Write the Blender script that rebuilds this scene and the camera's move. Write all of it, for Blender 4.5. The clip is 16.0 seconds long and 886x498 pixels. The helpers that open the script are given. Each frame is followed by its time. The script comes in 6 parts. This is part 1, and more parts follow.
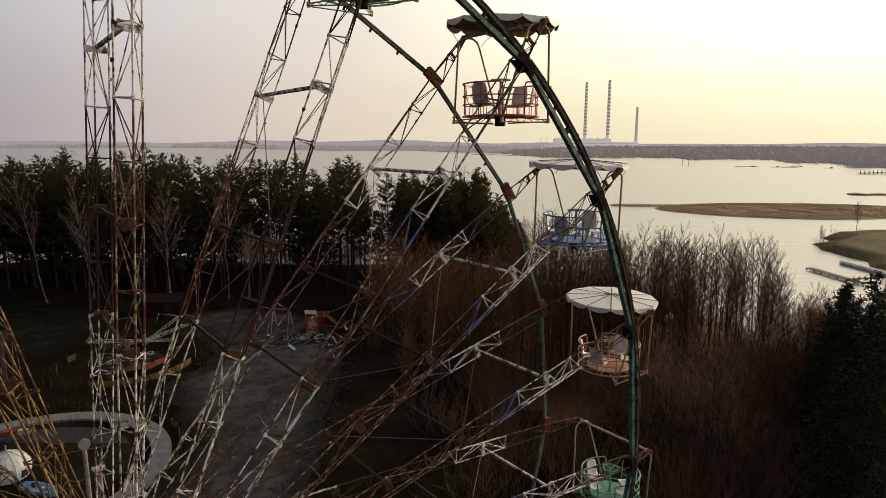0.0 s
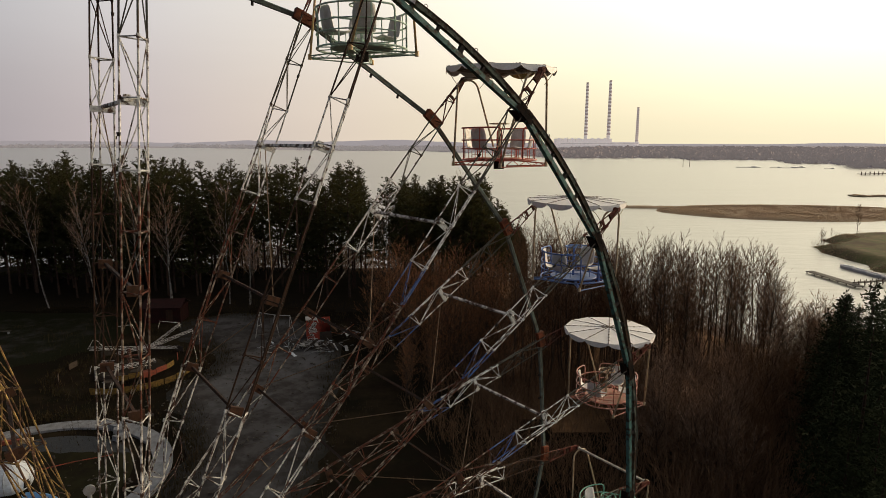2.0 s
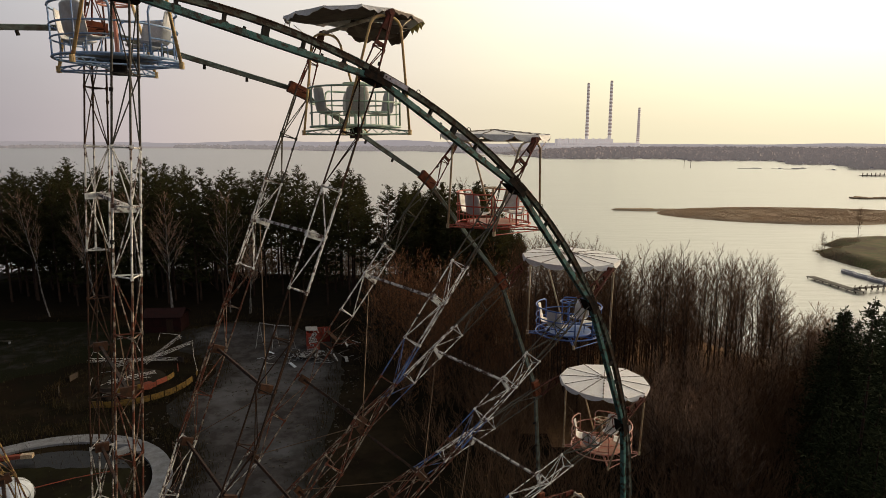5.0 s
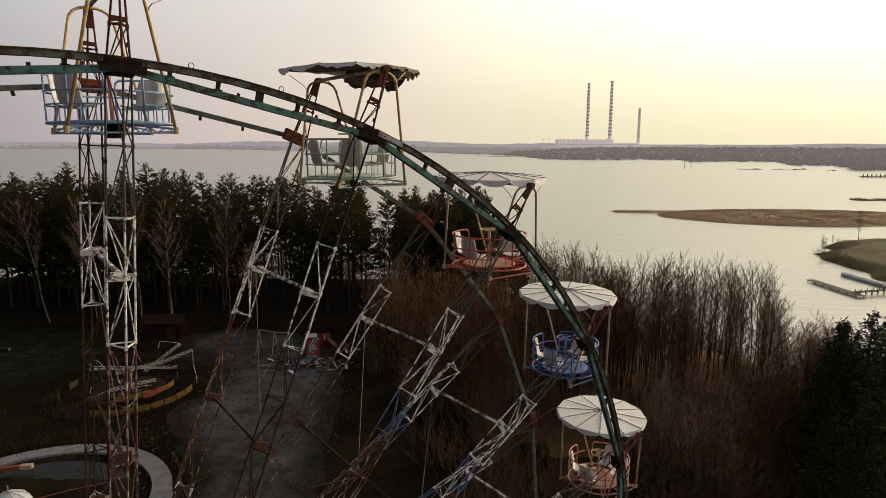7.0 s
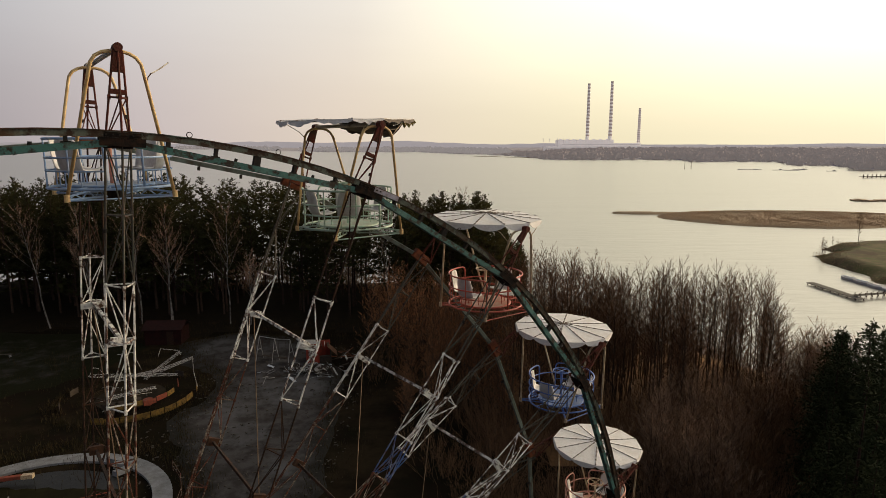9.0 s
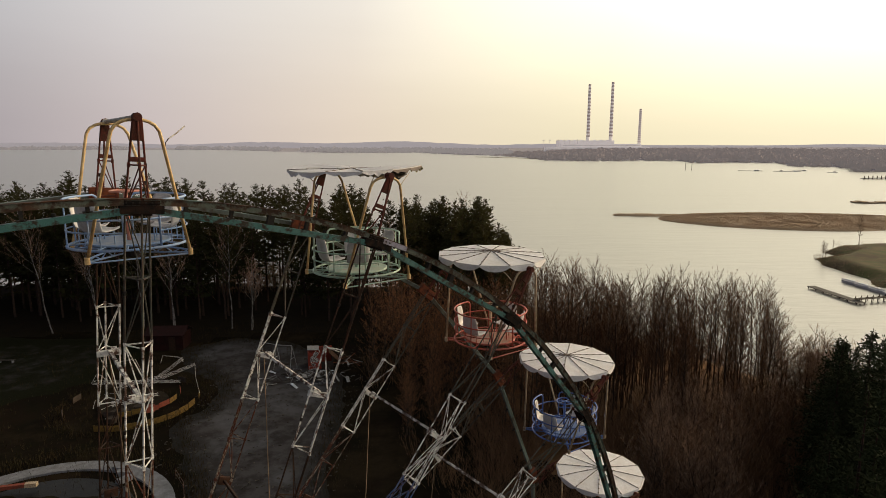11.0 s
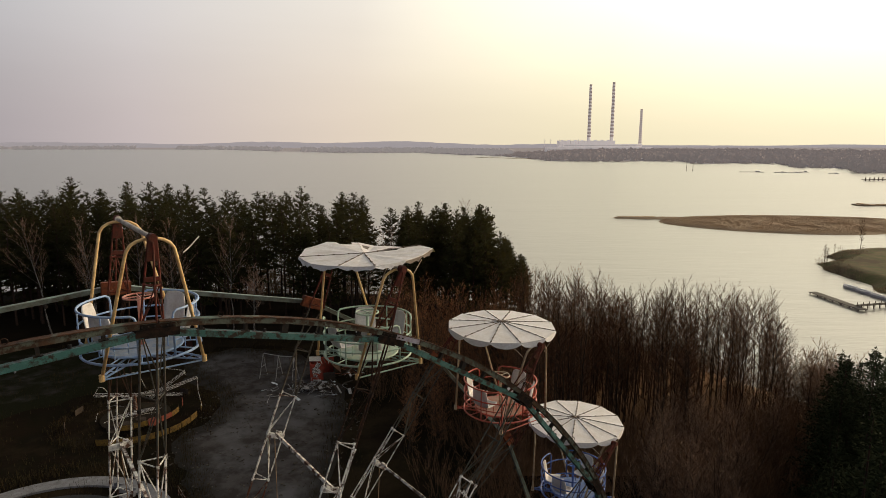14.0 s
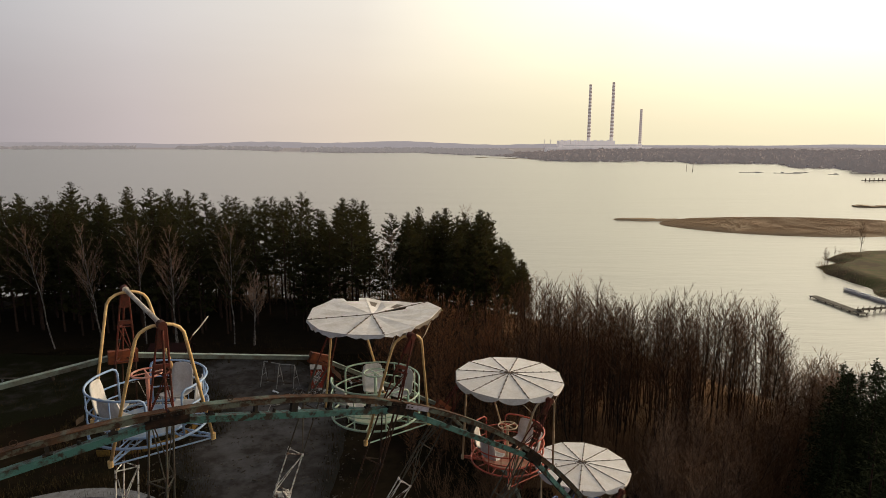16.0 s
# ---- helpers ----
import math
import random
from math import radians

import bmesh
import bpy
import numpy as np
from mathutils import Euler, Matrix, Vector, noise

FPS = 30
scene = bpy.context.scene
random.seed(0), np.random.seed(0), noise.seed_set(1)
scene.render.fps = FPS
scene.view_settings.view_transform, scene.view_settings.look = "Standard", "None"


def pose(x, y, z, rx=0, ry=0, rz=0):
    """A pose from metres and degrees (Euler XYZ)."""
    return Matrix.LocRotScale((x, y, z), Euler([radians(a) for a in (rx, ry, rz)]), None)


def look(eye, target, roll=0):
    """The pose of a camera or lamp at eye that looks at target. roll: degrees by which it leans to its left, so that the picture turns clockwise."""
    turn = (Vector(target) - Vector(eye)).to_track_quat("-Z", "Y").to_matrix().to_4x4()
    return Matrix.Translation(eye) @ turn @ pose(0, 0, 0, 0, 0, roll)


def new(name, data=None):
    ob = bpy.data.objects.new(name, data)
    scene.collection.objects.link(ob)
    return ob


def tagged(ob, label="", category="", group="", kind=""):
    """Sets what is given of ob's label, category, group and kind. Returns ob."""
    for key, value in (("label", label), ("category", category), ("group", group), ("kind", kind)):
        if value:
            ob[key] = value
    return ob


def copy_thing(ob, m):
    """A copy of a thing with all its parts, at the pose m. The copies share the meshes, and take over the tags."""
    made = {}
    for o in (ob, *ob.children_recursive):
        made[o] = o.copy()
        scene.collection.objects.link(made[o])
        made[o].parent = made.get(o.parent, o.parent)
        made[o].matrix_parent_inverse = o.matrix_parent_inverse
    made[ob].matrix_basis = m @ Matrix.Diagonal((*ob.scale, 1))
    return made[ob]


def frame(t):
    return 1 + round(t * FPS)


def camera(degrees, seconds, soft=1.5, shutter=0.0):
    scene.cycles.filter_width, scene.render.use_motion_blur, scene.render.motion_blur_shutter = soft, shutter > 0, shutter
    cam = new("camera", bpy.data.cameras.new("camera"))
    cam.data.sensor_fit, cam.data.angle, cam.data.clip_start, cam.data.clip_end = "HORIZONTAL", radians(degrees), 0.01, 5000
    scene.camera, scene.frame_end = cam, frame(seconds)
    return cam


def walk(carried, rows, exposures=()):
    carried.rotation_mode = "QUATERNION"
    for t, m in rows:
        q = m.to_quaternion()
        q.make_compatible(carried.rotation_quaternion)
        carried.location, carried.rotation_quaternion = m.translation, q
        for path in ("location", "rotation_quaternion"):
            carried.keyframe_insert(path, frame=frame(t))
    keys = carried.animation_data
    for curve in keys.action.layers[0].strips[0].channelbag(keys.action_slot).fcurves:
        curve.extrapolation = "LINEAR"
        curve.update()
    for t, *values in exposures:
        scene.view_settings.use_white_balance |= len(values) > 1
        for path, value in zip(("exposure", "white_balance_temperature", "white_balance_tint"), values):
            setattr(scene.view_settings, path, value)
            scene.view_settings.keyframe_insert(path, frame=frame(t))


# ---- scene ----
cam = camera(71.42, 16.0, soft=0.78)
EYE = 24.3
# seconds, metres right, ahead and up from the first eye, then yaw, pitch and roll
ROWS = [
    (0.0, 0.000, 0.000, 0.000, -0.00, -9.85, 0.00),
    (0.5, 0.012, -0.038, 0.200, 0.01, -9.82, 0.00),
    (1.0, 0.016, -0.050, 0.421, 0.00, -9.83, 0.01),
    (1.5, 0.030, -0.040, 0.638, 0.06, -9.84, 0.00),
    (2.0, 0.029, -0.030, 0.877, 0.07, -9.86, -0.02),
    (2.5, 0.036, 0.020, 1.092, 0.07, -9.83, -0.01),
    (3.0, 0.057, 0.072, 1.341, 0.13, -9.86, -0.02),
    (3.5, 0.081, 0.087, 1.538, 0.14, -9.84, -0.01),
    (4.0, 0.130, 0.092, 1.758, 0.14, -9.84, -0.02),
    (6.5, 0.203, 0.217, 2.824, 0.20, -9.87, 0.01),
    (7.0, 0.254, 0.253, 3.041, 0.20, -9.82, 0.01),
    (7.5, 0.277, 0.279, 3.243, 0.21, -9.82, 0.02),
    (8.0, 0.313, 0.275, 3.458, 0.21, -9.82, 0.06),
    (8.5, 0.327, 0.269, 3.650, 0.22, -9.81, 0.07),
    (9.0, 0.336, 0.260, 3.879, 0.22, -9.81, 0.07),
    (11.5, 0.209, 0.160, 4.911, 0.29, -9.77, 0.03),
    (12.0, 0.201, 0.175, 5.152, 0.29, -9.78, 0.02),
    (12.5, 0.147, 0.241, 5.376, 0.29, -9.77, 0.02),
    (13.0, 0.108, 0.269, 5.645, 0.32, -9.78, 0.02),
    (13.5, 0.088, 0.346, 5.893, 0.35, -9.78, 0.00),
    (14.0, 0.030, 0.456, 6.160, 0.35, -9.80, -0.02),
    (14.5, -0.031, 0.561, 6.412, 0.34, -9.81, -0.03),
    (15.0, -0.070, 0.649, 6.678, 0.33, -9.82, -0.04),
    (15.5, -0.126, 0.703, 6.917, 0.33, -9.82, -0.04),
    (16.0, -0.128, 0.712, 7.200, 0.33, -9.82, -0.03),
]
walk(cam, [(t, pose(x, y, EYE + z, 90 + pitch, roll, yaw)) for t, x, y, z, yaw, pitch, roll in ROWS])

# ---- sky and sun ----
LAKE = -9.2
SUN_AZ, SUN_EL = 58.0, 14.0          # degrees to the right of straight ahead, and up


def build_world():
    world = bpy.data.worlds.new("evening_sky")
    scene.world = world
    world.use_nodes = True
    nt = world.node_tree
    nt.nodes.clear()
    out = nt.nodes.new("ShaderNodeOutputWorld")
    bg = nt.nodes.new("ShaderNodeBackground")
    sky = nt.nodes.new("ShaderNodeTexSky")
    sky.sky_type = "NISHITA"
    sky.sun_disc = False
    sky.sun_elevation, sky.sun_rotation = radians(SUN_EL), radians(SUN_AZ)
    sky.dust_density, sky.air_density, sky.ozone_density = 6.0, 1.2, 1.0
    coord = nt.nodes.new("ShaderNodeTexCoord")
    sep = nt.nodes.new("ShaderNodeSeparateXYZ")
    nt.links.new(coord.outputs["Generated"], sep.inputs[0])
    # haze towards the sun: 0 on the far side of the sky, 1 at the sun's bearing
    dot = nt.nodes.new("ShaderNodeVectorMath")
    dot.operation = "DOT_PRODUCT"
    dot.inputs[1].default_value = (math.sin(radians(SUN_AZ)), math.cos(radians(SUN_AZ)), 0.0)
    nt.links.new(coord.outputs["Generated"], dot.inputs[0])
    low = ramp_node(nt, [(0.0, (0.09, 0.10, 0.13)), (0.30, (0.17, 0.165, 0.19)), (0.46, (0.47, 0.42, 0.437)), (0.55, (0.66, 0.57, 0.56)), (0.70, (0.90, 0.76, 0.62)), (0.86, (1.03, 0.915, 0.63)), (1.0, (1.20, 1.07, 0.74))])
    high = ramp_node(nt, [(0.0, (0.11, 0.13, 0.18)), (0.30, (0.24, 0.26, 0.30)), (0.46, (0.66, 0.67, 0.69)), (0.55, (0.84, 0.83, 0.82)), (0.70, (1.06, 1.01, 0.92)), (0.86, (1.95, 1.83, 1.42)), (1.0, (3.1, 2.85, 2.25))])
    half = nt.nodes.new("ShaderNodeMath")
    half.operation = "MULTIPLY_ADD"
    half.inputs[1].default_value, half.inputs[2].default_value = 0.5, 0.5
    nt.links.new(dot.outputs["Value"], half.inputs[0])
    nt.links.new(half.outputs[0], low.inputs[0])
    nt.links.new(half.outputs[0], high.inputs[0])
    lift = nt.nodes.new("ShaderNodeMapRange")
    lift.interpolation_type = "SMOOTHSTEP"
    lift.inputs[1].default_value, lift.inputs[2].default_value = -0.02, 0.34
    nt.links.new(sep.outputs[2], lift.inputs[0])
    haze = nt.nodes.new("ShaderNodeMix")
    haze.data_type = "RGBA"
    nt.links.new(lift.outputs[0], haze.inputs[0])
    nt.links.new(low.outputs[0], haze.inputs[6])
    nt.links.new(high.outputs[0], haze.inputs[7])
    # the evening sky darkens overhead
    over = nt.nodes.new("ShaderNodeMapRange")
    over.interpolation_type = "SMOOTHSTEP"
    over.inputs[1].default_value, over.inputs[2].default_value = 0.36, 0.95
    over.inputs[3].default_value, over.inputs[4].default_value = 1.0, 0.20
    nt.links.new(sep.outputs[2], over.inputs[0])
    # faint streaks of high cloud
    noise_tex = nt.nodes.new("ShaderNodeTexNoise")
    stretch = nt.nodes.new("ShaderNodeMapping")
    stretch.inputs["Scale"].default_value = (1.5, 1.5, 9.0)
    nt.links.new(coord.outputs["Generated"], stretch.inputs[0])
    nt.links.new(stretch.outputs[0], noise_tex.inputs["Vector"])
    noise_tex.inputs["Scale"].default_value = 1.6
    noise_tex.inputs["Detail"].default_value = 4.0
    cloud = nt.nodes.new("ShaderNodeMapRange")
    cloud.inputs[3].default_value, cloud.inputs[4].default_value = 0.955, 1.045
    nt.links.new(noise_tex.outputs[0], cloud.inputs[0])
    streak = nt.nodes.new("ShaderNodeVectorMath")
    streak.operation = "SCALE"
    nt.links.new(haze.outputs[2], streak.inputs[0])
    fade = nt.nodes.new("ShaderNodeMath")
    fade.operation = "MULTIPLY"
    nt.links.new(cloud.outputs[0], fade.inputs[0])
    nt.links.new(over.outputs[0], fade.inputs[1])
    nt.links.new(fade.outputs[0], streak.inputs["Scale"])
    clear = nt.nodes.new("ShaderNodeVectorMath")
    clear.operation = "SCALE"
    clear.inputs["Scale"].default_value = 0.06
    nt.links.new(sky.outputs[0], clear.inputs[0])
    both = nt.nodes.new("ShaderNodeMix")
    both.data_type = "RGBA"
    both.inputs[0].default_value = 0.85
    nt.links.new(clear.outputs[0], both.inputs[6])
    nt.links.new(streak.outputs[0], both.inputs[7])
    nt.links.new(both.outputs[2], bg.inputs[0])
    bg.inputs[1].default_value = 1.0
    nt.links.new(bg.outputs[0], out.inputs[0])


def ramp_node(nt, stops):
    r = nt.nodes.new("ShaderNodeValToRGB")
    el = r.color_ramp.elements
    while len(el) < len(stops):
        el.new(0.5)
    for e, (at, c) in zip(el, stops):
        e.position, e.color = at, (*c, 1.0)
    return r


build_world()
sun = new("sun", bpy.data.lights.new("sun", "SUN"))
sun.data.energy, sun.data.angle, sun.data.color = 2.2, radians(3.0), (1.0, 0.76, 0.48)
az, el = radians(SUN_AZ), radians(SUN_EL)
sun.matrix_world = look((0, 0, 60), Vector((0, 0, 60)) - Vector((math.sin(az) * math.cos(el), math.cos(az) * math.cos(el), math.sin(el))))
scene.view_settings.exposure = 0.0


# ---- materials ----
def mat(name, base, other=None, scale=6.0, amount=0.5, rough=0.6, metal=0.0, bump=0.0, bump_scale=40.0, spec=0.5, detail=5.0, vary=0.0, space="Object", stretch=(1, 1, 1), sharp=0.15, third=None, third_scale=1.0):
    """A surface of two colours broken up by noise, with fine grain, relief and, where asked, a third colour in large stains."""
    m = bpy.data.materials.new(name)
    m.use_nodes = True
    nt = m.node_tree
    b = nt.nodes["Principled BSDF"]
    b.inputs["Roughness"].default_value, b.inputs["Metallic"].default_value = rough, metal
    b.inputs["Specular IOR Level"].default_value = spec
    coord = nt.nodes.new("ShaderNodeTexCoord")
    mp = nt.nodes.new("ShaderNodeMapping")
    mp.inputs["Scale"].default_value = stretch
    nt.links.new(coord.outputs[space], mp.inputs[0])
    info = nt.nodes.new("ShaderNodeObjectInfo")
    shift = nt.nodes.new("ShaderNodeVectorMath")
    shift.operation = "MULTIPLY_ADD"
    shift.inputs[0].default_value = (37.0, 11.0, 23.0)
    nt.links.new(info.outputs["Random"], shift.inputs[1])
    nt.links.new(mp.outputs[0], shift.inputs[2])

    def noise_at(s, d=detail):
        n = nt.nodes.new("ShaderNodeTexNoise")
        n.inputs["Scale"].default_value, n.inputs["Detail"].default_value = s, d
        n.inputs["Roughness"].default_value = 0.65
        nt.links.new(shift.outputs[0], n.inputs["Vector"])
        return n

    def mix(fac, a, c):
        x = nt.nodes.new("ShaderNodeMix")
        x.data_type = "RGBA"
        nt.links.new(fac, x.inputs[0])
        for sock, v in ((x.inputs[6], a), (x.inputs[7], c)):
            if isinstance(v, tuple):
                sock.default_value = (*v, 1.0)
            else:
                nt.links.new(v, sock)
        return x.outputs[2]

    def band(src, centre, width):
        r = nt.nodes.new("ShaderNodeMapRange")
        r.inputs[1].default_value, r.inputs[2].default_value = centre - width, centre + width
        nt.links.new(src, r.inputs[0])
        return r.outputs[0]

    grain = noise_at(scale * 7.0, 3.0)
    other = other or tuple(c * 0.7 for c in base)
    col = mix(band(noise_at(scale).outputs[0], 0.72 - 0.44 * amount, sharp), base, other)
    if third:
        col = mix(band(noise_at(third_scale).outputs[0], 0.56, 0.07), col, third)
    g = nt.nodes.new("ShaderNodeMapRange")
    g.inputs[3].default_value, g.inputs[4].default_value = 0.72, 1.25
    nt.links.new(grain.outputs[0], g.inputs[0])
    s = nt.nodes.new("ShaderNodeVectorMath")
    s.operation = "SCALE"
    nt.links.new(col, s.inputs[0])
    nt.links.new(g.outputs[0], s.inputs["Scale"])
    last = s
    if vary:
        v = nt.nodes.new("ShaderNodeMapRange")
        v.inputs[3].default_value, v.inputs[4].default_value = 1.0 - vary, 1.0 + vary
        nt.links.new(info.outputs["Random"], v.inputs[0])
        last = nt.nodes.new("ShaderNodeVectorMath")
        last.operation = "SCALE"
        nt.links.new(s.outputs[0], last.inputs[0])
        nt.links.new(v.outputs[0], last.inputs["Scale"])
    nt.links.new(last.outputs[0], b.inputs["Base Color"])
    rr = nt.nodes.new("ShaderNodeMapRange")
    rr.inputs[3].default_value, rr.inputs[4].default_value = max(0.05, rough - 0.18), min(1.0, rough + 0.18)
    nt.links.new(grain.outputs[0], rr.inputs[0])
    nt.links.new(rr.outputs[0], b.inputs["Roughness"])
    if bump:
        bn = nt.nodes.new("ShaderNodeBump")
        bn.inputs["Strength"].default_value, bn.inputs["Distance"].default_value = bump, 0.02
        nt.links.new(noise_at(bump_scale).outputs[0], bn.inputs["Height"])
        nt.links.new(bn.outputs[0], b.inputs["Normal"])
    return m


RUST = (0.17, 0.062, 0.025)
DARK_RUST = (0.055, 0.028, 0.018)
M_GREYGREEN = mat("dark_grey_green_steel", (0.075, 0.082, 0.062), DARK_RUST, 8, 0.5, 0.7, 0.0, 0.4, vary=0.15)
M_RODRUST = mat("rusty_rod", (0.22, 0.14, 0.075), (0.11, 0.06, 0.03), 6, 0.5, 0.75)
M_WHITE = mat("worn_white_paint", (0.84, 0.81, 0.76), (0.10, 0.042, 0.022), 8.0, 0.40, 0.6, 0.0, 0.4, vary=0.15, sharp=0.06)
M_WHITE_OLD = mat("flaking_white_paint", (0.76, 0.72, 0.66), (0.075, 0.034, 0.02), 7.0, 0.48, 0.7, 0.0, 0.4, vary=0.2, sharp=0.06)
M_BLUE = mat("worn_blue_paint", (0.055, 0.115, 0.30), (0.10, 0.042, 0.022), 6, 0.44, 0.6, 0.0, 0.4, vary=0.1, sharp=0.06, third=(0.20, 0.22, 0.32), third_scale=5.0, spec=0.15)
M_RUST = mat("red_rusty_paint", (0.125, 0.042, 0.025), (0.030, 0.016, 0.011), 7, 0.5, 0.75, 0.0, 0.4, vary=0.2, third=(0.36, 0.29, 0.23), third_scale=7.0, sharp=0.07, spec=0.15)
M_YELLOW_RUST = mat("yellow_rusty_paint", (0.40, 0.25, 0.075), (0.09, 0.038, 0.02), 7, 0.54, 0.75, 0.0, 0.4, vary=0.15, sharp=0.07)
M_BROWN = mat("dark_brown_steel", (0.030, 0.020, 0.015), (0.085, 0.036, 0.02), 8, 0.36, 0.75, 0.1, 0.4, vary=0.15, spec=0.15)
M_DARKRED = mat("dark_red_paint", (0.15, 0.032, 0.022), DARK_RUST, 8, 0.5, 0.7, 0.0, 0.4, spec=0.15)
M_TEAL = mat("worn_teal_paint", (0.055, 0.150, 0.138), (0.034, 0.022, 0.015), 9, 0.46, 0.55, 0.0, 0.5, vary=0.12, third=(0.085, 0.19, 0.175), third_scale=2.6, sharp=0.05, spec=0.25)
M_RAILWEB = mat("rusty_olive_rail", (0.125, 0.135, 0.105), (0.05, 0.028, 0.018), 8, 0.50, 0.6, 0.0, 0.5, vary=0.15, third=(0.085, 0.045, 0.026), third_scale=2.2, sharp=0.06, spec=0.15)
M_FARRAIL = mat("faded_grey_green_rail", (0.17, 0.20, 0.175), (0.085, 0.062, 0.045), 5, 0.42, 0.7, 0.0, 0.4, spec=0.15)
M_TEALPALE = mat("pale_teal_paint", (0.30, 0.40, 0.36), (0.14, 0.11, 0.08), 5, 0.4, 0.6, 0.0, 0.4)
M_RUSTTOP = mat("rusty_rail_top", (0.105, 0.050, 0.028), (0.028, 0.018, 0.013), 7, 0.5, 0.75, 0.0, 0.5, third=(0.12, 0.17, 0.15), third_scale=2.0, spec=0.12)
M_LILAC = mat("lilac_primer_paint", (0.34, 0.33, 0.42), (0.16, 0.09, 0.06), 9, 0.35, 0.6, 0.0, 0.3)
M_BOX = mat("orange_rust_plate", (0.24, 0.065, 0.028), (0.09, 0.035, 0.02), 8, 0.45, 0.7, 0.0, 0.3, spec=0.15)
M_BRACKET = mat("brown_rust_plate", (0.10, 0.045, 0.024), (0.045, 0.025, 0.017), 8, 0.45, 0.75, 0.0, 0.3, spec=0.15)
M_YELLOW = mat("yellow_pipe_paint", (0.80, 0.56, 0.26), (0.50, 0.27, 0.11), 9, 0.36, 0.5, 0.0, 0.2, vary=0.06)
M_CREAM = mat("cream_pipe_paint", (0.58, 0.47, 0.32), (0.30, 0.16, 0.08), 9, 0.40, 0.5, 0.0, 0.2, vary=0.06)
M_GBLUE = mat("gondola_blue_paint", (0.26, 0.41, 0.70), (0.42, 0.50, 0.62), 9, 0.40, 0.5, 0.0, 0.2)
M_GDEEP = mat("gondola_deep_blue_paint", (0.055, 0.13, 0.46), (0.12, 0.19, 0.40), 9, 0.40, 0.5, 0.0, 0.2)
M_GGREEN = mat("gondola_pale_green_paint", (0.42, 0.60, 0.49), (0.40, 0.42, 0.33), 9, 0.40, 0.5, 0.0, 0.2)
M_GTEAL = mat("gondola_sea_green_paint", (0.09, 0.36, 0.28), (0.18, 0.30, 0.24), 9, 0.40, 0.5, 0.0, 0.2)
M_GRED = mat("gondola_red_paint", (0.58, 0.085, 0.05), (0.40, 0.13, 0.09), 9, 0.40, 0.5, 0.0, 0.2)
M_GPINK = mat("gondola_faded_red_paint", (0.60, 0.20, 0.14), (0.50, 0.30, 0.23), 9, 0.45, 0.5, 0.0, 0.2)
M_FLOORB = mat("worn_blue_floor", (0.24, 0.34, 0.52), (0.50, 0.52, 0.55), 6, 0.5, 0.6)
M_FLOORG = mat("worn_green_floor", (0.42, 0.58, 0.49), (0.46, 0.44, 0.36), 6, 0.45, 0.6)
M_FLOORR = mat("worn_red_floor", (0.46, 0.15, 0.10), (0.42, 0.28, 0.20), 6, 0.5, 0.6)
M_FLOORD = mat("worn_deep_blue_floor", (0.08, 0.17, 0.46), (0.22, 0.28, 0.42), 6, 0.45, 0.6)
M_FLOORT = mat("worn_sea_green_floor", (0.07, 0.30, 0.24), (0.16, 0.25, 0.2), 6, 0.45, 0.6)
M_SEAT = mat("grey_white_plastic", (0.68, 0.66, 0.66), (0.52, 0.48, 0.45), 5, 0.35, 0.45, vary=0.08)
M_CANOPY = mat("dirty_white_sheet", (0.80, 0.77, 0.78), (0.64, 0.58, 0.54), 4, 0.28, 0.55, 0.0, 0.15, vary=0.05, sharp=0.25)
M_CANOPY_TORN = mat("torn_grey_sheet", (0.76, 0.73, 0.74), (0.56, 0.51, 0.47), 4, 0.35, 0.55, 0.0, 0.2, vary=0.06)
# grime on the sheets' underside, with shade mixed into the dark colour
M_UNDER = mat("grimy_shaded_underside", (0.17, 0.13, 0.105), (0.08, 0.06, 0.05), 5, 0.5, 0.8)
M_BEAM = mat("worn_pale_beam_paint", (0.62, 0.57, 0.50), (0.20, 0.12, 0.08), 5, 0.34, 0.6, 0.0, 0.3)
M_SEAM = mat("dark_seam_strip", (0.09, 0.075, 0.065), (0.18, 0.10, 0.06), 12, 0.4, 0.7)
M_FLAP = mat("faded_yellow_flap", (0.75, 0.62, 0.24), (0.45, 0.34, 0.14), 10, 0.4, 0.6)
M_BLACK = mat("black_grime", (0.025, 0.022, 0.02), (0.05, 0.035, 0.025), 8, 0.4, 0.8, spec=0.15)
M_NEEDLE = mat("pine_needles", (0.024, 0.031, 0.013), (0.040, 0.038, 0.015), 0.8, 0.5, 0.85, spec=0.06, vary=0.22)
M_NEEDLE_DARK = mat("spruce_needles", (0.026, 0.034, 0.016), (0.040, 0.042, 0.018), 0.8, 0.5, 0.95, spec=0.03, vary=0.2)
for leafy, glow in ((M_NEEDLE, (0.090, 0.074, 0.026)),):
    ln = leafy.node_tree
    thin = ln.nodes.new("ShaderNodeBsdfTranslucent")
    thin.inputs[0].default_value = (*glow, 1)
    blend = ln.nodes.new("ShaderNodeMixShader")
    blend.inputs[0].default_value = 0.25
    ln.links.new(ln.nodes["Principled BSDF"].outputs[0], blend.inputs[1])
    ln.links.new(thin.outputs[0], blend.inputs[2])
    ln.links.new(blend.outputs[0], ln.nodes["Material Output"].inputs[0])
M_PINEBARK = mat("pine_bark", (0.065, 0.036, 0.024), (0.032, 0.022, 0.018), 3, 0.5, 0.9, bump=0.6, bump_scale=12, spec=0.15)
M_BARK = mat("alder_bark", (0.075, 0.050, 0.035), (0.042, 0.029, 0.021), 3, 0.5, 0.9, bump=0.4, bump_scale=14, spec=0.15, vary=0.2)
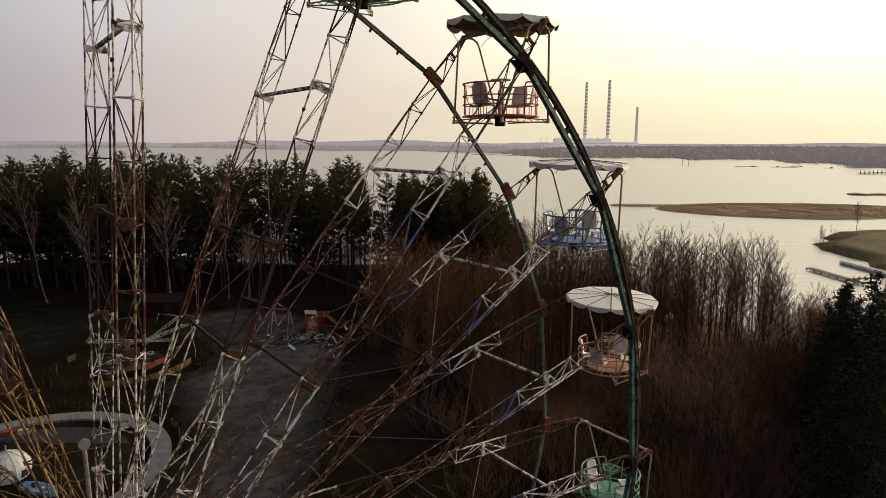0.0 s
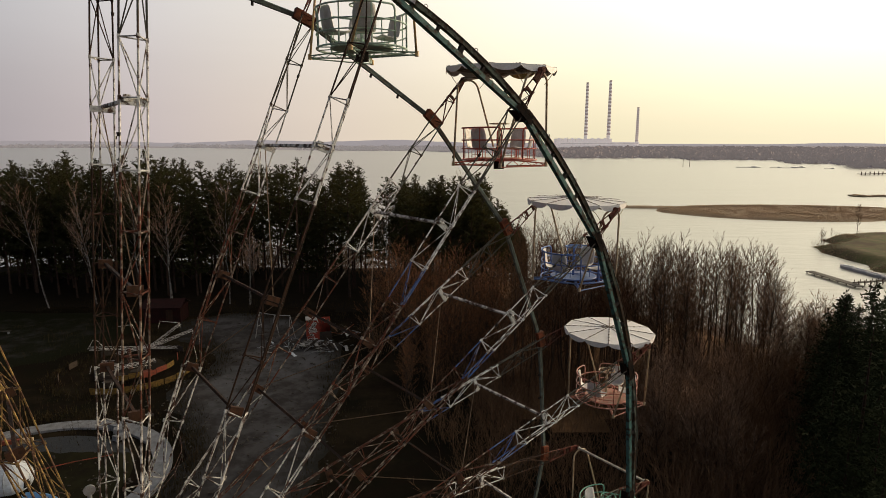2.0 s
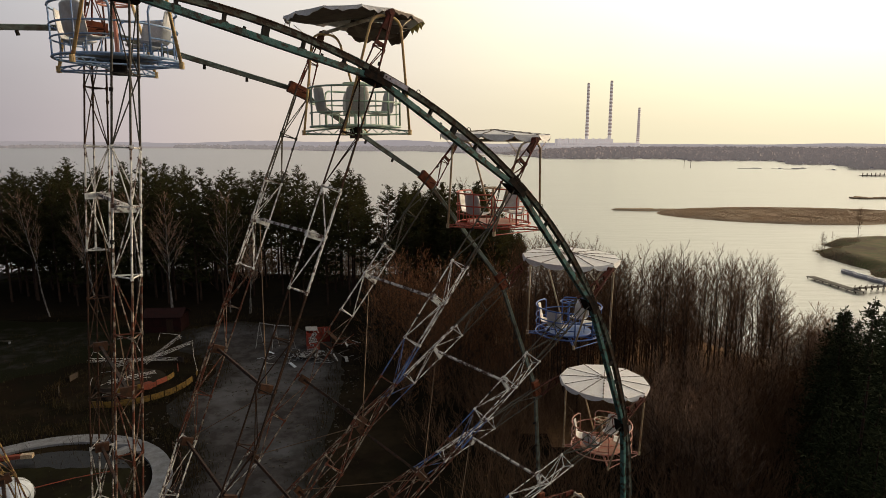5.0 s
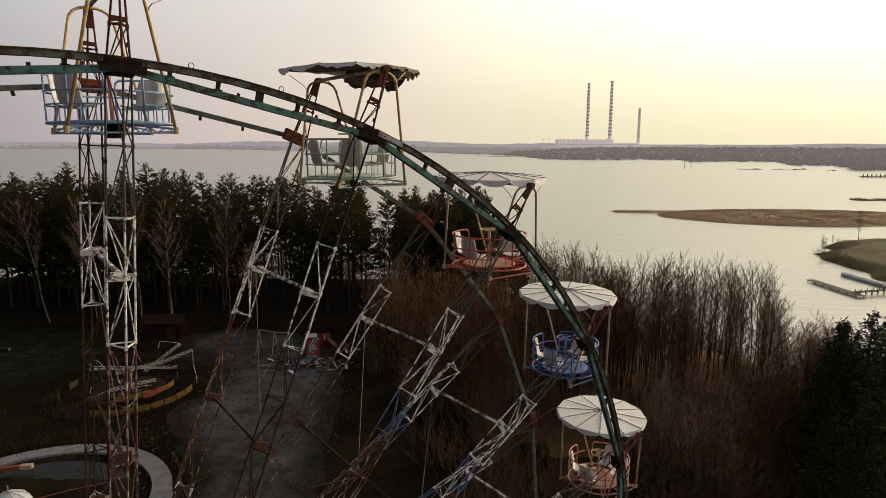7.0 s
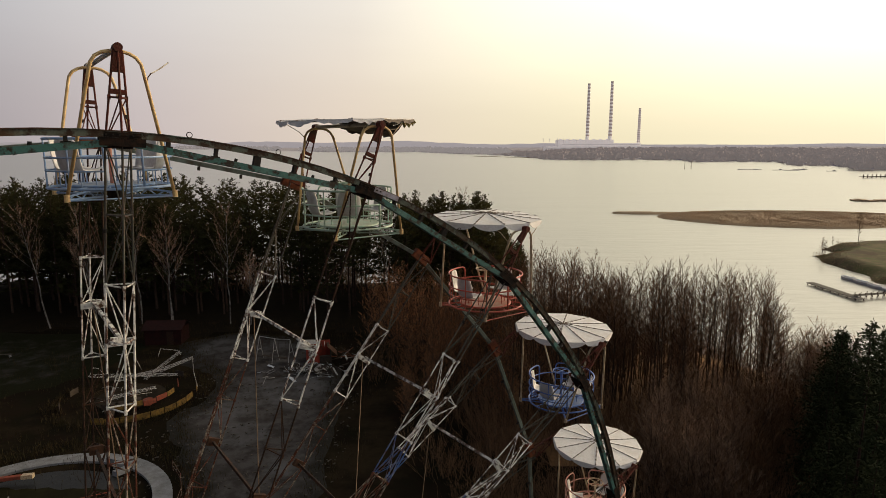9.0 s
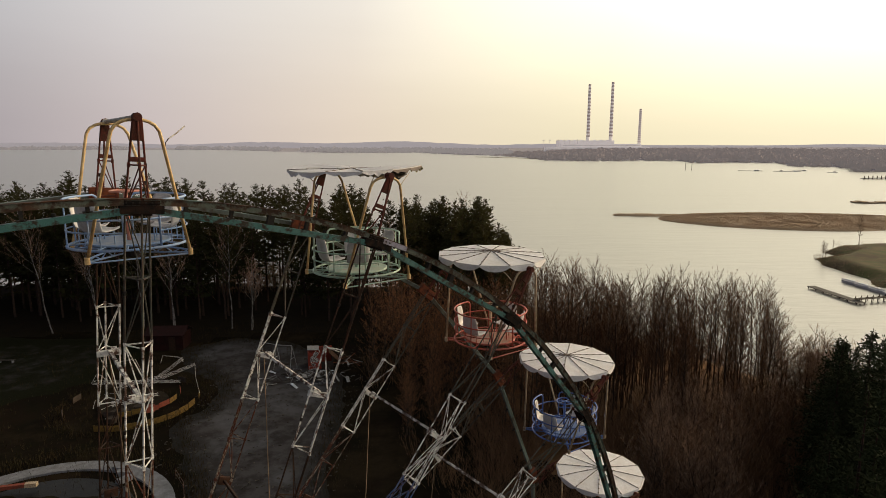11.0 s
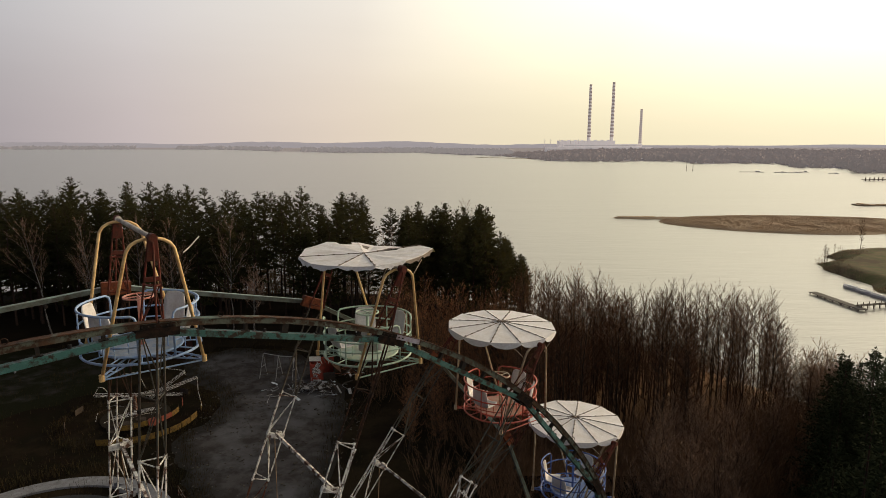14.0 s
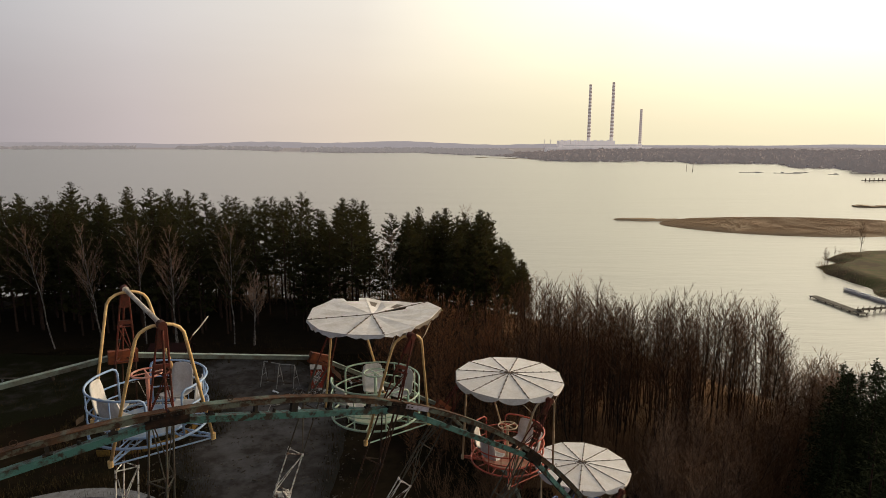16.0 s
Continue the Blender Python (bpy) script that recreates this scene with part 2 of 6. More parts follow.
M_SHRUB = mat("shrub_twigs", (0.215, 0.120, 0.066), (0.15, 0.088, 0.052), 2, 0.5, 0.9, spec=0.1, vary=0.25)
M_TWIG = mat("bare_twigs", (0.165, 0.082, 0.042), (0.110, 0.056, 0.030), 2, 0.5, 0.9, spec=0.1, vary=0.25)
M_SALLOW = mat("sallow_twigs", (0.37, 0.24, 0.16), (0.26, 0.165, 0.11), 2, 0.5, 0.9, spec=0.1, vary=0.25)
# brown twigs with a warm red glow of low sun painted in
M_TWIG_RED = mat("red_lit_twigs", (0.32, 0.145, 0.066), (0.21, 0.10, 0.050), 2, 0.5, 0.9, spec=0.1, vary=0.25)
M_BIRCH = mat("birch_bark", (0.42, 0.38, 0.345), (0.05, 0.042, 0.038), 4.5, 0.66, 0.8, bump=0.3, stretch=(1, 1, 0.4), spec=0.2)
M_BIRCHTWIG = mat("birch_twigs", (0.36, 0.22, 0.155), (0.25, 0.15, 0.10), 2, 0.5, 0.9, spec=0.1, vary=0.15)
M_CONCRETE = mat("pale_concrete", (0.25, 0.25, 0.27), (0.15, 0.147, 0.152), 1.3, 0.45, 0.85, bump=0.4, bump_scale=10, spec=0.15)
M_REEDBLADE = mat("dry_reed_blades", (0.52, 0.38, 0.255), (0.42, 0.305, 0.20), 0.03, 0.5, 0.9, spec=0.1)
M_WEED = mat("dry_weeds", (0.055, 0.036, 0.018), (0.030, 0.026, 0.012), 0.4, 0.5, 0.95, spec=0.1)
M_RUBBLE = mat("grey_rubble", (0.10, 0.085, 0.072), (0.030, 0.022, 0.017), 2, 0.5, 0.9, spec=0.15)
M_REED = mat("dry_reeds", (0.48, 0.345, 0.235), (0.38, 0.28, 0.185), 0.08, 0.5, 0.9, bump=0.8, bump_scale=1.2, spec=0.1)
M_YELLOWBAND = mat("faded_yellow_board", (0.25, 0.145, 0.030), (0.08, 0.05, 0.025), 3, 0.45, 0.7, spec=0.15)
M_REDBAND = mat("faded_red_board", (0.30, 0.07, 0.04), (0.12, 0.05, 0.035), 3, 0.4, 0.7, spec=0.15)
M_BOOTH = mat("peeling_red_paint", (0.42, 0.062, 0.038), (0.20, 0.055, 0.035), 2.2, 0.45, 0.7, spec=0.15, bump=0.3)
M_REDROOF = mat("dull_red_metal_sheet", (0.028, 0.007, 0.006), (0.014, 0.006, 0.005), 1.5, 0.4, 0.6, spec=0.15)
M_BEDPATCH = mat("black_bed_patch", (0.012, 0.012, 0.013), (0.022, 0.020, 0.018), 1.5, 0.5, 0.5, bump=0.2, spec=0.2)
M_PALEMETAL = mat("pale_bare_metal", (0.42, 0.42, 0.43), (0.22, 0.18, 0.15), 5, 0.4, 0.5, 0.2)
M_DECK = mat("dark_rotten_deck", (0.020, 0.016, 0.012), (0.034, 0.026, 0.018), 1.2, 0.5, 0.95, spec=0.05)
M_WOOD = mat("weathered_boards", (0.065, 0.048, 0.036), (0.04, 0.03, 0.025), 4, 0.5, 0.85, spec=0.15)
M_BALL = mat("bluish_white_shell_paint", (0.62, 0.66, 0.72), (0.48, 0.49, 0.52), 2.5, 0.4, 0.5)
M_BLUEPLASTIC = mat("sky_blue_paint", (0.16, 0.38, 0.68), (0.22, 0.34, 0.50), 3, 0.35, 0.5)
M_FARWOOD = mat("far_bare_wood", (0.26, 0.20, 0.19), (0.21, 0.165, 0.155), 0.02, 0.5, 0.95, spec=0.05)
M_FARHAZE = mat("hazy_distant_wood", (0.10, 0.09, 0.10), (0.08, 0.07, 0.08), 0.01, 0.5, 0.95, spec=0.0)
# far land has the haze painted into its pale base colour
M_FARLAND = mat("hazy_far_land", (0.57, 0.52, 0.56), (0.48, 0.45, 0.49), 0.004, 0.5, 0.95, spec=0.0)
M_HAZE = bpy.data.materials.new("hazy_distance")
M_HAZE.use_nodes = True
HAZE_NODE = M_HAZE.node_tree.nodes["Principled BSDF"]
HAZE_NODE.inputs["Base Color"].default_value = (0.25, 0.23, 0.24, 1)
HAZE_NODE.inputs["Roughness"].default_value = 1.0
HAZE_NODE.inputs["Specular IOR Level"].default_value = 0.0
# an even emission paints the haze over the distant hills
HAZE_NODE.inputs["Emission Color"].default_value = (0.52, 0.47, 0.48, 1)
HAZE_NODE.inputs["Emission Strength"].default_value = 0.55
# plant and chimney colours are raised towards pale, painting haze over them
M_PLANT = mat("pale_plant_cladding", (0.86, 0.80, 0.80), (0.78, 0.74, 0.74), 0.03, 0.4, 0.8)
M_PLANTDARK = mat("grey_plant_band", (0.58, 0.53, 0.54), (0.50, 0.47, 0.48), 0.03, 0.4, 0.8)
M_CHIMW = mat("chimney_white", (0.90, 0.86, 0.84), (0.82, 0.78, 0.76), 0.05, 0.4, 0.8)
M_CHIMR = mat("chimney_hazed_red", (0.36, 0.26, 0.25), (0.31, 0.23, 0.22), 0.05, 0.4, 0.8)


# bright evening haze over the lake's far side, painted in as a faint glow
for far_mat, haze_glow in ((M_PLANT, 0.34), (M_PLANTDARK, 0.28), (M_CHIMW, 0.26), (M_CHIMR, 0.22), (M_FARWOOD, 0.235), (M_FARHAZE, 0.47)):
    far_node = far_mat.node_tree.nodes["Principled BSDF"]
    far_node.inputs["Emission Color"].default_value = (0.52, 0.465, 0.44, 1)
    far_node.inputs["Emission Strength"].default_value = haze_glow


def ground_material():
    """Brown litter and grass, greener on the far shore's lawn, sandier at the water."""
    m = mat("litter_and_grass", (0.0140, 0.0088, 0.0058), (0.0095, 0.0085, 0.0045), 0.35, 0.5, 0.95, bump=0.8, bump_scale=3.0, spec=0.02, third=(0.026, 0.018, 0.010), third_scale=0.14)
    return m


M_GROUND = ground_material()


def asphalt_material(name, spec, soil):
    """Old asphalt that frays into soil where the mesh's wear value is high."""
    m = mat(name, (0.062, 0.054, 0.054), (0.026, 0.020, 0.018), 0.5, 0.5, 0.88, bump=0.7, bump_scale=5, sharp=0.08, third=(0.092, 0.088, 0.092), third_scale=0.16, spec=spec)
    nt = m.node_tree
    b = nt.nodes["Principled BSDF"]
    col = b.inputs["Base Color"].links[0].from_socket
    wear = nt.nodes.new("ShaderNodeAttribute")
    wear.attribute_name = "wear"
    tex = nt.nodes.new("ShaderNodeTexNoise")
    tex.inputs["Scale"].default_value, tex.inputs["Detail"].default_value = 0.45, 6.0
    coord = nt.nodes.new("ShaderNodeTexCoord")
    nt.links.new(coord.outputs["Object"], tex.inputs["Vector"])
    total = nt.nodes.new("ShaderNodeMath")
    total.operation = "ADD"
    nt.links.new(wear.outputs["Fac"], total.inputs[0])
    nt.links.new(tex.outputs[0], total.inputs[1])
    edge = nt.nodes.new("ShaderNodeMapRange")
    edge.inputs[1].default_value, edge.inputs[2].default_value = 0.62, 1.12
    nt.links.new(total.outputs[0], edge.inputs[0])
    mix = nt.nodes.new("ShaderNodeMix")
    mix.data_type = "RGBA"
    nt.links.new(edge.outputs[0], mix.inputs[0])
    nt.links.new(col, mix.inputs[6])
    mix.inputs[7].default_value = (*soil, 1)
    nt.links.new(mix.outputs[2], b.inputs["Base Color"])
    return m


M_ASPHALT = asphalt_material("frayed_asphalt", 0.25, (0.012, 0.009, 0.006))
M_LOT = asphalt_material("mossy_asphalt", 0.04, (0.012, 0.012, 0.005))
# needle litter taken almost to black, so the wood's shade is in its colour
M_NEEDLESHADE = mat("shaded_needle_litter", (0.0125, 0.009, 0.006), (0.018, 0.0125, 0.007), 0.5, 0.5, 0.95, bump=0.6, bump_scale=4.0, spec=0.05)
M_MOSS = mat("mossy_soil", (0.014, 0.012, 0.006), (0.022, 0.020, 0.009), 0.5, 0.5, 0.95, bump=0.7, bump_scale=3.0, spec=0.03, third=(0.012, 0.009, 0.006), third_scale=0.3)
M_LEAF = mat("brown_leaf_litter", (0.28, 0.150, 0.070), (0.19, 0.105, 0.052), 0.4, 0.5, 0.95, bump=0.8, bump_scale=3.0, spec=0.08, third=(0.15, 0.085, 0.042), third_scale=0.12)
M_LAWN = mat("shore_lawn", (0.085, 0.100, 0.036), (0.16, 0.12, 0.062), 0.22, 0.5, 0.95, bump=0.6, bump_scale=2.0, spec=0.1, third=(0.085, 0.060, 0.036), third_scale=0.06)


def water_material():
    m = bpy.data.materials.new("lake_water")
    m.use_nodes = True
    nt = m.node_tree
    b = nt.nodes["Principled BSDF"]
    b.inputs["Base Color"].default_value = (0.31, 0.292, 0.268, 1)
    b.inputs["Metallic"].default_value = 0.28
    b.inputs["Roughness"].default_value = 0.28
    b.inputs["IOR"].default_value = 1.62
    coord = nt.nodes.new("ShaderNodeTexCoord")
    last = None
    for s, st, dist, stretch in ((0.12, 0.40, 0.6, (0.45, 1.9, 1)), (0.7, 0.7, 0.12, (0.4, 1.8, 1)), (0.014, 0.35, 2.0, (0.3, 1.5, 1))):
        mp = nt.nodes.new("ShaderNodeMapping")
        mp.inputs["Scale"].default_value = stretch
        mp.inputs["Rotation"].default_value = (0, 0, 0.25)
        nt.links.new(coord.outputs["Object"], mp.inputs[0])
        n = nt.nodes.new("ShaderNodeTexNoise")
        n.inputs["Scale"].default_value, n.inputs["Detail"].default_value = s, 4.0
        nt.links.new(mp.outputs[0], n.inputs["Vector"])
        bump = nt.nodes.new("ShaderNodeBump")
        bump.inputs["Strength"].default_value, bump.inputs["Distance"].default_value = st, dist
        nt.links.new(n.outputs[0], bump.inputs["Height"])
        if last:
            nt.links.new(last.outputs[0], bump.inputs["Normal"])
        last = bump
    nt.links.new(last.outputs[0], b.inputs["Normal"])
    return m


M_WATER = water_material()


# ---- building tools ----
class Geo:
    """Vertices and faces of one mesh, gathered piece by piece."""

    def __init__(self):
        self.v, self.f, self.m, self.slot = [], [], [], 0

    def add(self, verts, faces):
        n = len(self.v)
        self.v.extend(tuple(p) for p in verts)
        self.f.extend(tuple(i + n for i in face) for face in faces)
        self.m.extend([self.slot] * len(faces))

    def pipe(self, pts, r, n=6, r1=None, closed=False):
        pts = [Vector(p) for p in pts]
        k = len(pts)
        r1 = r if r1 is None else r1
        rings, up = [], None
        for i, p in enumerate(pts):
            a, b = (pts[i - 1] if i or closed else p), (pts[(i + 1) % k] if i < k - 1 or closed else p)
            d = (b - a).normalized()
            if up is None:
                up = d.orthogonal().normalized()
            up = (up - d * up.dot(d))
            up = up.normalized() if up.length > 1e-6 else d.orthogonal().normalized()
            side = d.cross(up)
            rad = r + (r1 - r) * i / max(1, k - 1)
            rings.append([p + (up * math.cos(2 * math.pi * j / n) + side * math.sin(2 * math.pi * j / n)) * rad for j in range(n)])
        faces = []
        for i in range(k if closed else k - 1):
            q = (i + 1) % k
            for j in range(n):
                jj = (j + 1) % n
                faces.append((i * n + j, i * n + jj, q * n + jj, q * n + j))
        if not closed:
            faces.append(tuple(range(n - 1, -1, -1)))
            faces.append(tuple((k - 1) * n + j for j in range(n)))
        self.add([p for ring in rings for p in ring], faces)
        return self

    def beam(self, p, q, w, h, up=(0, 0, 1)):
        """A bar of rectangular section: w across, h along up."""
        p, q = Vector(p), Vector(q)
        d = (q - p).normalized()
        side = d.cross(Vector(up))
        side = side.normalized() if side.length > 1e-6 else d.orthogonal().normalized()
        top = side.cross(d)
        vs = [e + side * (sx * w / 2) + top * (sz * h / 2) for e in (p, q) for sx, sz in ((-1, -1), (1, -1), (1, 1), (-1, 1))]
        self.add(vs, [(3, 2, 1, 0), (4, 5, 6, 7), (0, 1, 5, 4), (1, 2, 6, 5), (2, 3, 7, 6), (3, 0, 4, 7)])
        return self

    def box(self, c, s, turn=None):
        vs = [Vector((x * s[0] / 2, y * s[1] / 2, z * s[2] / 2)) for x in (-1, 1) for y in (-1, 1) for z in (-1, 1)]
        vs = [(turn @ p if turn else p) + Vector(c) for p in vs]
        self.add(vs, [(0, 1, 3, 2), (4, 6, 7, 5), (0, 4, 5, 1), (2, 3, 7, 6), (0, 2, 6, 4), (1, 5, 7, 3)])
        return self

    def drum(self, c, r, h, n=24, r1=None, axis="z"):
        r1 = r if r1 is None else r1
        vs, fs = [], []
        for zz, rr in ((-h / 2, r), (h / 2, r1)):
            for j in range(n):
                a = 2 * math.pi * j / n
                p = Vector((rr * math.cos(a), rr * math.sin(a), zz))
                if axis == "y":
                    p = Vector((p.x, p.z, p.y))
                vs.append(p + Vector(c))
        for j in range(n):
            fs.append((j, (j + 1) % n, n + (j + 1) % n, n + j))
        fs += [tuple(range(n - 1, -1, -1)), tuple(range(n, 2 * n))]
        self.add(vs, fs)
        return self

    def plate(self, pts, t, normal):
        """A flat plate of thickness t with the outline pts."""
        nrm = Vector(normal).normalized() * (t / 2)
        n = len(pts)
        vs = [Vector(p) - nrm for p in pts] + [Vector(p) + nrm for p in pts]
        self.add(vs, [tuple(range(n - 1, -1, -1)), tuple(range(n, 2 * n))] + [(j, (j + 1) % n, n + (j + 1) % n, n + j) for j in range(n)])
        return self


def mesh_of(name, geo, materials, smooth=False):
    me = bpy.data.meshes.new(name)
    me.from_pydata(geo.v, [], geo.f)
    for m in (materials if isinstance(materials, (list, tuple)) else [materials]):
        me.materials.append(m)
    if any(geo.m):
        me.polygons.foreach_set("material_index", geo.m)
    if smooth:
        me.polygons.foreach_set("use_smooth", [True] * len(geo.f))
    me.update()
    return me


def part(name, geo, material, parent=None, label="", m=None, smooth=False):
    """One mesh object under a thing or a part; geo may be a mesh that is shared."""
    me = geo if isinstance(geo, bpy.types.Mesh) else mesh_of(name, geo, material, smooth)
    ob = new(name, me)
    if parent:
        ob.parent = parent
    if m is not None:
        ob.matrix_basis = m
    if label:
        ob["label"] = label
    return ob


def thing(name, m, label, category, group="", kind=""):
    ob = new(name)
    ob.empty_display_size = 0.2
    ob.matrix_basis = m
    return tagged(ob, label, category, group, kind)


# ---- the wheel ----
HUB = Vector((-4.967, 8.368, 17.324))
PSI, TH0, STEP, COUNT = 37.10, 3.957, 18.0, 20
R_PIVOT = 12.01
W_IN, W_OUT = 1.15, 1.43
RIM_OUT, RIM_IN = 11.012, 10.935      # the inner rail runs straight from arm to arm
FRAMES = (0.96, 1.6, 2.3, 3.3, 4.28, 5.12, 5.97, 6.75, 7.52, 8.40, 9.12)
OUTER = (9.12, 10.0, 10.88, 11.42, 11.9)

wheel = thing("ferris_wheel", pose(HUB.x, HUB.y, 0, 0, 0, PSI), "abandoned ferris wheel with rusty lattice spokes and peeling teal rims", "ferris wheel")


def half_width(r):
    if r < 2.6:
        return 0.115 + 0.045 * (r - 1.0) / 1.6
    if r < 9.2:
        return 0.16
    if r < 10.9:
        return 0.16 - 0.02 * (r - 9.12) / 1.78
    return 0.14 - 0.09 * (r - 10.88) / 1.1


def chord_points(r):
    """The two inner chords and the outer one at the radius r: tangent, axial, radial."""
    h = half_width(r)
    k = max(0.0, (r - 10.88) / 1.15)
    hub = max(0.0, (2.3 - r) / 2.3)
    return [Vector((-h, W_IN + 0.05 * k - 0.1 * hub, r)), Vector((h, W_IN + 0.05 * k - 0.1 * hub, r)), Vector((0.0, W_OUT - 0.22 * k - 0.1 * hub, r))]


SPOKE_BANDS = ((0.96, 4.28, "low"), (4.28, 6.75, "mid"), (6.75, 7.52, "blue"), (7.52, 9.12, "top"))


def band_of(r):
    for a, b, key in SPOKE_BANDS:
        if a <= r < b:
            return key
    return "outer" if r < 10.88 else "tip"


def build_spoke(parent, paint):
    """A lattice arm of three chords, with triangular frames, lacing, gussets and a tapered tip."""
    core = part("spoke", Geo().pipe([chord_points(r)[2] for r in (0.96, 4.28)], 0.0135, 6), paint["low"], parent)
    cuts = [(0.96, 4.28), (4.28, 6.75), (6.75, 7.52), (7.52, 9.12), (9.12, 10.88), (10.88, 11.98)]
    for a, b in cuts:
        for c in range(3):
            if (a, c) == (0.96, 2):
                continue
            part("chord", Geo().pipe([chord_points(a)[c], chord_points(b)[c]], 0.0135, 6), paint[band_of(a)], core)
    every = FRAMES + OUTER[1:]
    for r in every[:-1]:
        p = chord_points(r)
        g = Geo()
        for i in range(3):
            g.pipe([p[i], p[(i + 1) % 3]], 0.0105, 5)
            g.box(p[i], (0.034, 0.034, 0.055))
        part("frame", g, paint[band_of(r - 0.01 if r in (4.28, 6.75, 9.12) else r)], core)
    for n, (a, b) in enumerate(zip(every[:-2], every[1:-1])):
        pa, pb = chord_points(a), chord_points(b)
        g = Geo()
        for i in range(3):
            j = (i + 1) % 3
            s, e = (pa[i], pb[j]) if (n + i) % 2 else (pa[j], pb[i])
            g.pipe([s, e], 0.0085, 5)
        part("lacing", g, paint[band_of(a)], core)
    # bow-shaped stiffener and the solid tip with its bearing
    p, q = chord_points(11.46), chord_points(11.52)
    g = Geo()
    g.plate([p[0], p[1], q[1], q[0]], 0.03, (0, 1, 0))
    part("stiffener", g, paint["tip"], core)
    t, e = chord_points(11.72), chord_points(12.0)
    g = Geo()
    g.plate([t[0] * 1.0, t[1] * 1.0, e[1], e[0]], 0.05, (0, 1, 0))
    g.drum((0, 1.17, R_PIVOT), 0.055, 0.13, 12, axis="y")
    part("bearing", g, paint["tip"], core, "dark rusty bearing plate")
    # plate at the upper tie
    p = chord_points(8.40)
    part("gusset", Geo().box((0, W_IN - 0.02, 8.36), (0.35, 0.03, 0.09)).box((0.08, W_IN + 0.02, 8.40), (0.08, 0.05, 0.08)), paint["top"], core)
    for r in (5.97, 4.28):
        part("bracket", Geo().box((0, W_IN - 0.02, r), (0.20, 0.06, 0.14)), paint["box"], core)
    for r, x in ((7.95, 0.155), (9.8, 0.14), (11.2, -0.11), (3.0, 0.155)):
        part("lamp_socket", Geo().drum((x + 0.022, W_IN + 0.03, r), 0.02, 0.05, 8, 0.026), M_BLACK, core, "small black lamp socket")
    return core


def at_spoke(k, near):
    m = Matrix.Translation((0, 0, HUB.z)) @ Matrix.Rotation(radians(TH0 + STEP * k), 4, "Y")
    return m @ Matrix.Rotation(math.pi, 4, "Z") if near else m


PAINT_MAIN = dict(low=M_WHITE_OLD, mid=M_RUST, blue=M_BLUE, top=M_WHITE, outer=M_GREYGREEN, tip=M_DARKRED, box=M_BRACKET)
PAINT_PLAIN = dict(low=M_WHITE_OLD, mid=M_RUST, blue=M_RUST, top=M_WHITE, outer=M_GREYGREEN, tip=M_DARKRED, box=M_BRACKET)
PAINT_YELLOW = dict(low=M_YELLOW_RUST, mid=M_YELLOW_RUST, blue=M_YELLOW_RUST, top=M_WHITE_OLD, outer=M_GREYGREEN, tip=M_DARKRED, box=M_BRACKET)
PAINT_WHITE = dict(low=M_WHITE_OLD, mid=M_WHITE, blue=M_WHITE_OLD, top=M_WHITE, outer=M_GREYGREEN, tip=M_DARKRED, box=M_WHITE_OLD)
PAINT_RUSTY = dict(low=M_RUST, mid=M_RUST, blue=M_BLUE, top=M_WHITE, outer=M_GREYGREEN, tip=M_DARKRED, box=M_BRACKET)
PAINT_BROWN = dict(low=M_WHITE_OLD, mid=M_BROWN, blue=M_BROWN, top=M_WHITE, outer=M_BROWN, tip=M_DARKRED, box=M_BRACKET)
protos = [build_spoke(wheel, pnt) for pnt in (PAINT_MAIN, PAINT_YELLOW, PAINT_WHITE, PAINT_BROWN, PAINT_RUSTY, PAINT_PLAIN)]
used = set()
for k in range(COUNT):
    for near in (False, True):
        which = 0
        if k == 19 or k == 18:
            which = 1
        elif k in (3, 4):
            which = 4
        elif k in (6, 15):
            which = 2
        elif (k * 7 + near * 3) % 5 == 0:
            which = 3
        if which == 0 and (k in (0, 1) or not near):
            which = 5
        if which not in used:
            used.add(which)
            protos[which].matrix_basis = at_spoke(k, near)
        else:
            copy_thing(protos[which], at_spoke(k, near))

# ties between the two arms of a pair, and the thin rods that brace them
bar_w = mesh_of("crossbar", Geo().beam((0, -W_IN, 0), (0, W_IN, 0), 0.046, 0.046), M_WHITE_OLD)
bar_b = mesh_of("crossbar", Geo().beam((0, -W_IN, 0), (0, W_IN, 0), 0.042, 0.042), M_BROWN)
rod = mesh_of("tie_rod", Geo().pipe([(0, W_IN, 8.34), (0, -W_IN + 0.03, 6.02)], 0.008, 5), M_RODRUST)
rod2 = mesh_of("tie_rod", Geo().pipe([(0.03, -W_IN, 5.9), (0.03, W_IN, 4.33)], 0.008, 5), M_RODRUST)
for k in range(COUNT):
    m = at_spoke(k, False)
    part("crossbar", bar_w, None, wheel, m=m @ pose(0, 0, 8.40))
    part("crossbar", bar_b, None, wheel, m=m @ pose(0, 0, 5.97))
    part("crossbar", bar_b, None, wheel, m=m @ pose(0, 0, 4.28))
    part("tie_rod", rod, None, wheel, m=m)
    part("tie_rod", rod2, None, wheel, m=m)


def channel(r, a0, a1, y0, y1, h, n=8):
    """A curved rail of box section with a lip, from the angle a0 to a1."""
    g = Geo()
    vs, fs = [], []
    for i in range(n + 1):
        a = radians(a0 + (a1 - a0) * i / n)
        for rr, y in ((r - h, y0), (r - h, y1), (r, y1), (r, y0)):
            vs.append((rr * math.sin(a), y, rr * math.cos(a)))
    for i in range(n):
        for j in range(4):
            fs.append((i * 4 + j, i * 4 + (j + 1) % 4, i * 4 + 4 + (j + 1) % 4, i * 4 + 4 + j))
    fs += [(3, 2, 1, 0), tuple(n * 4 + j for j in range(4))]
    g.add(vs, fs)
    return g


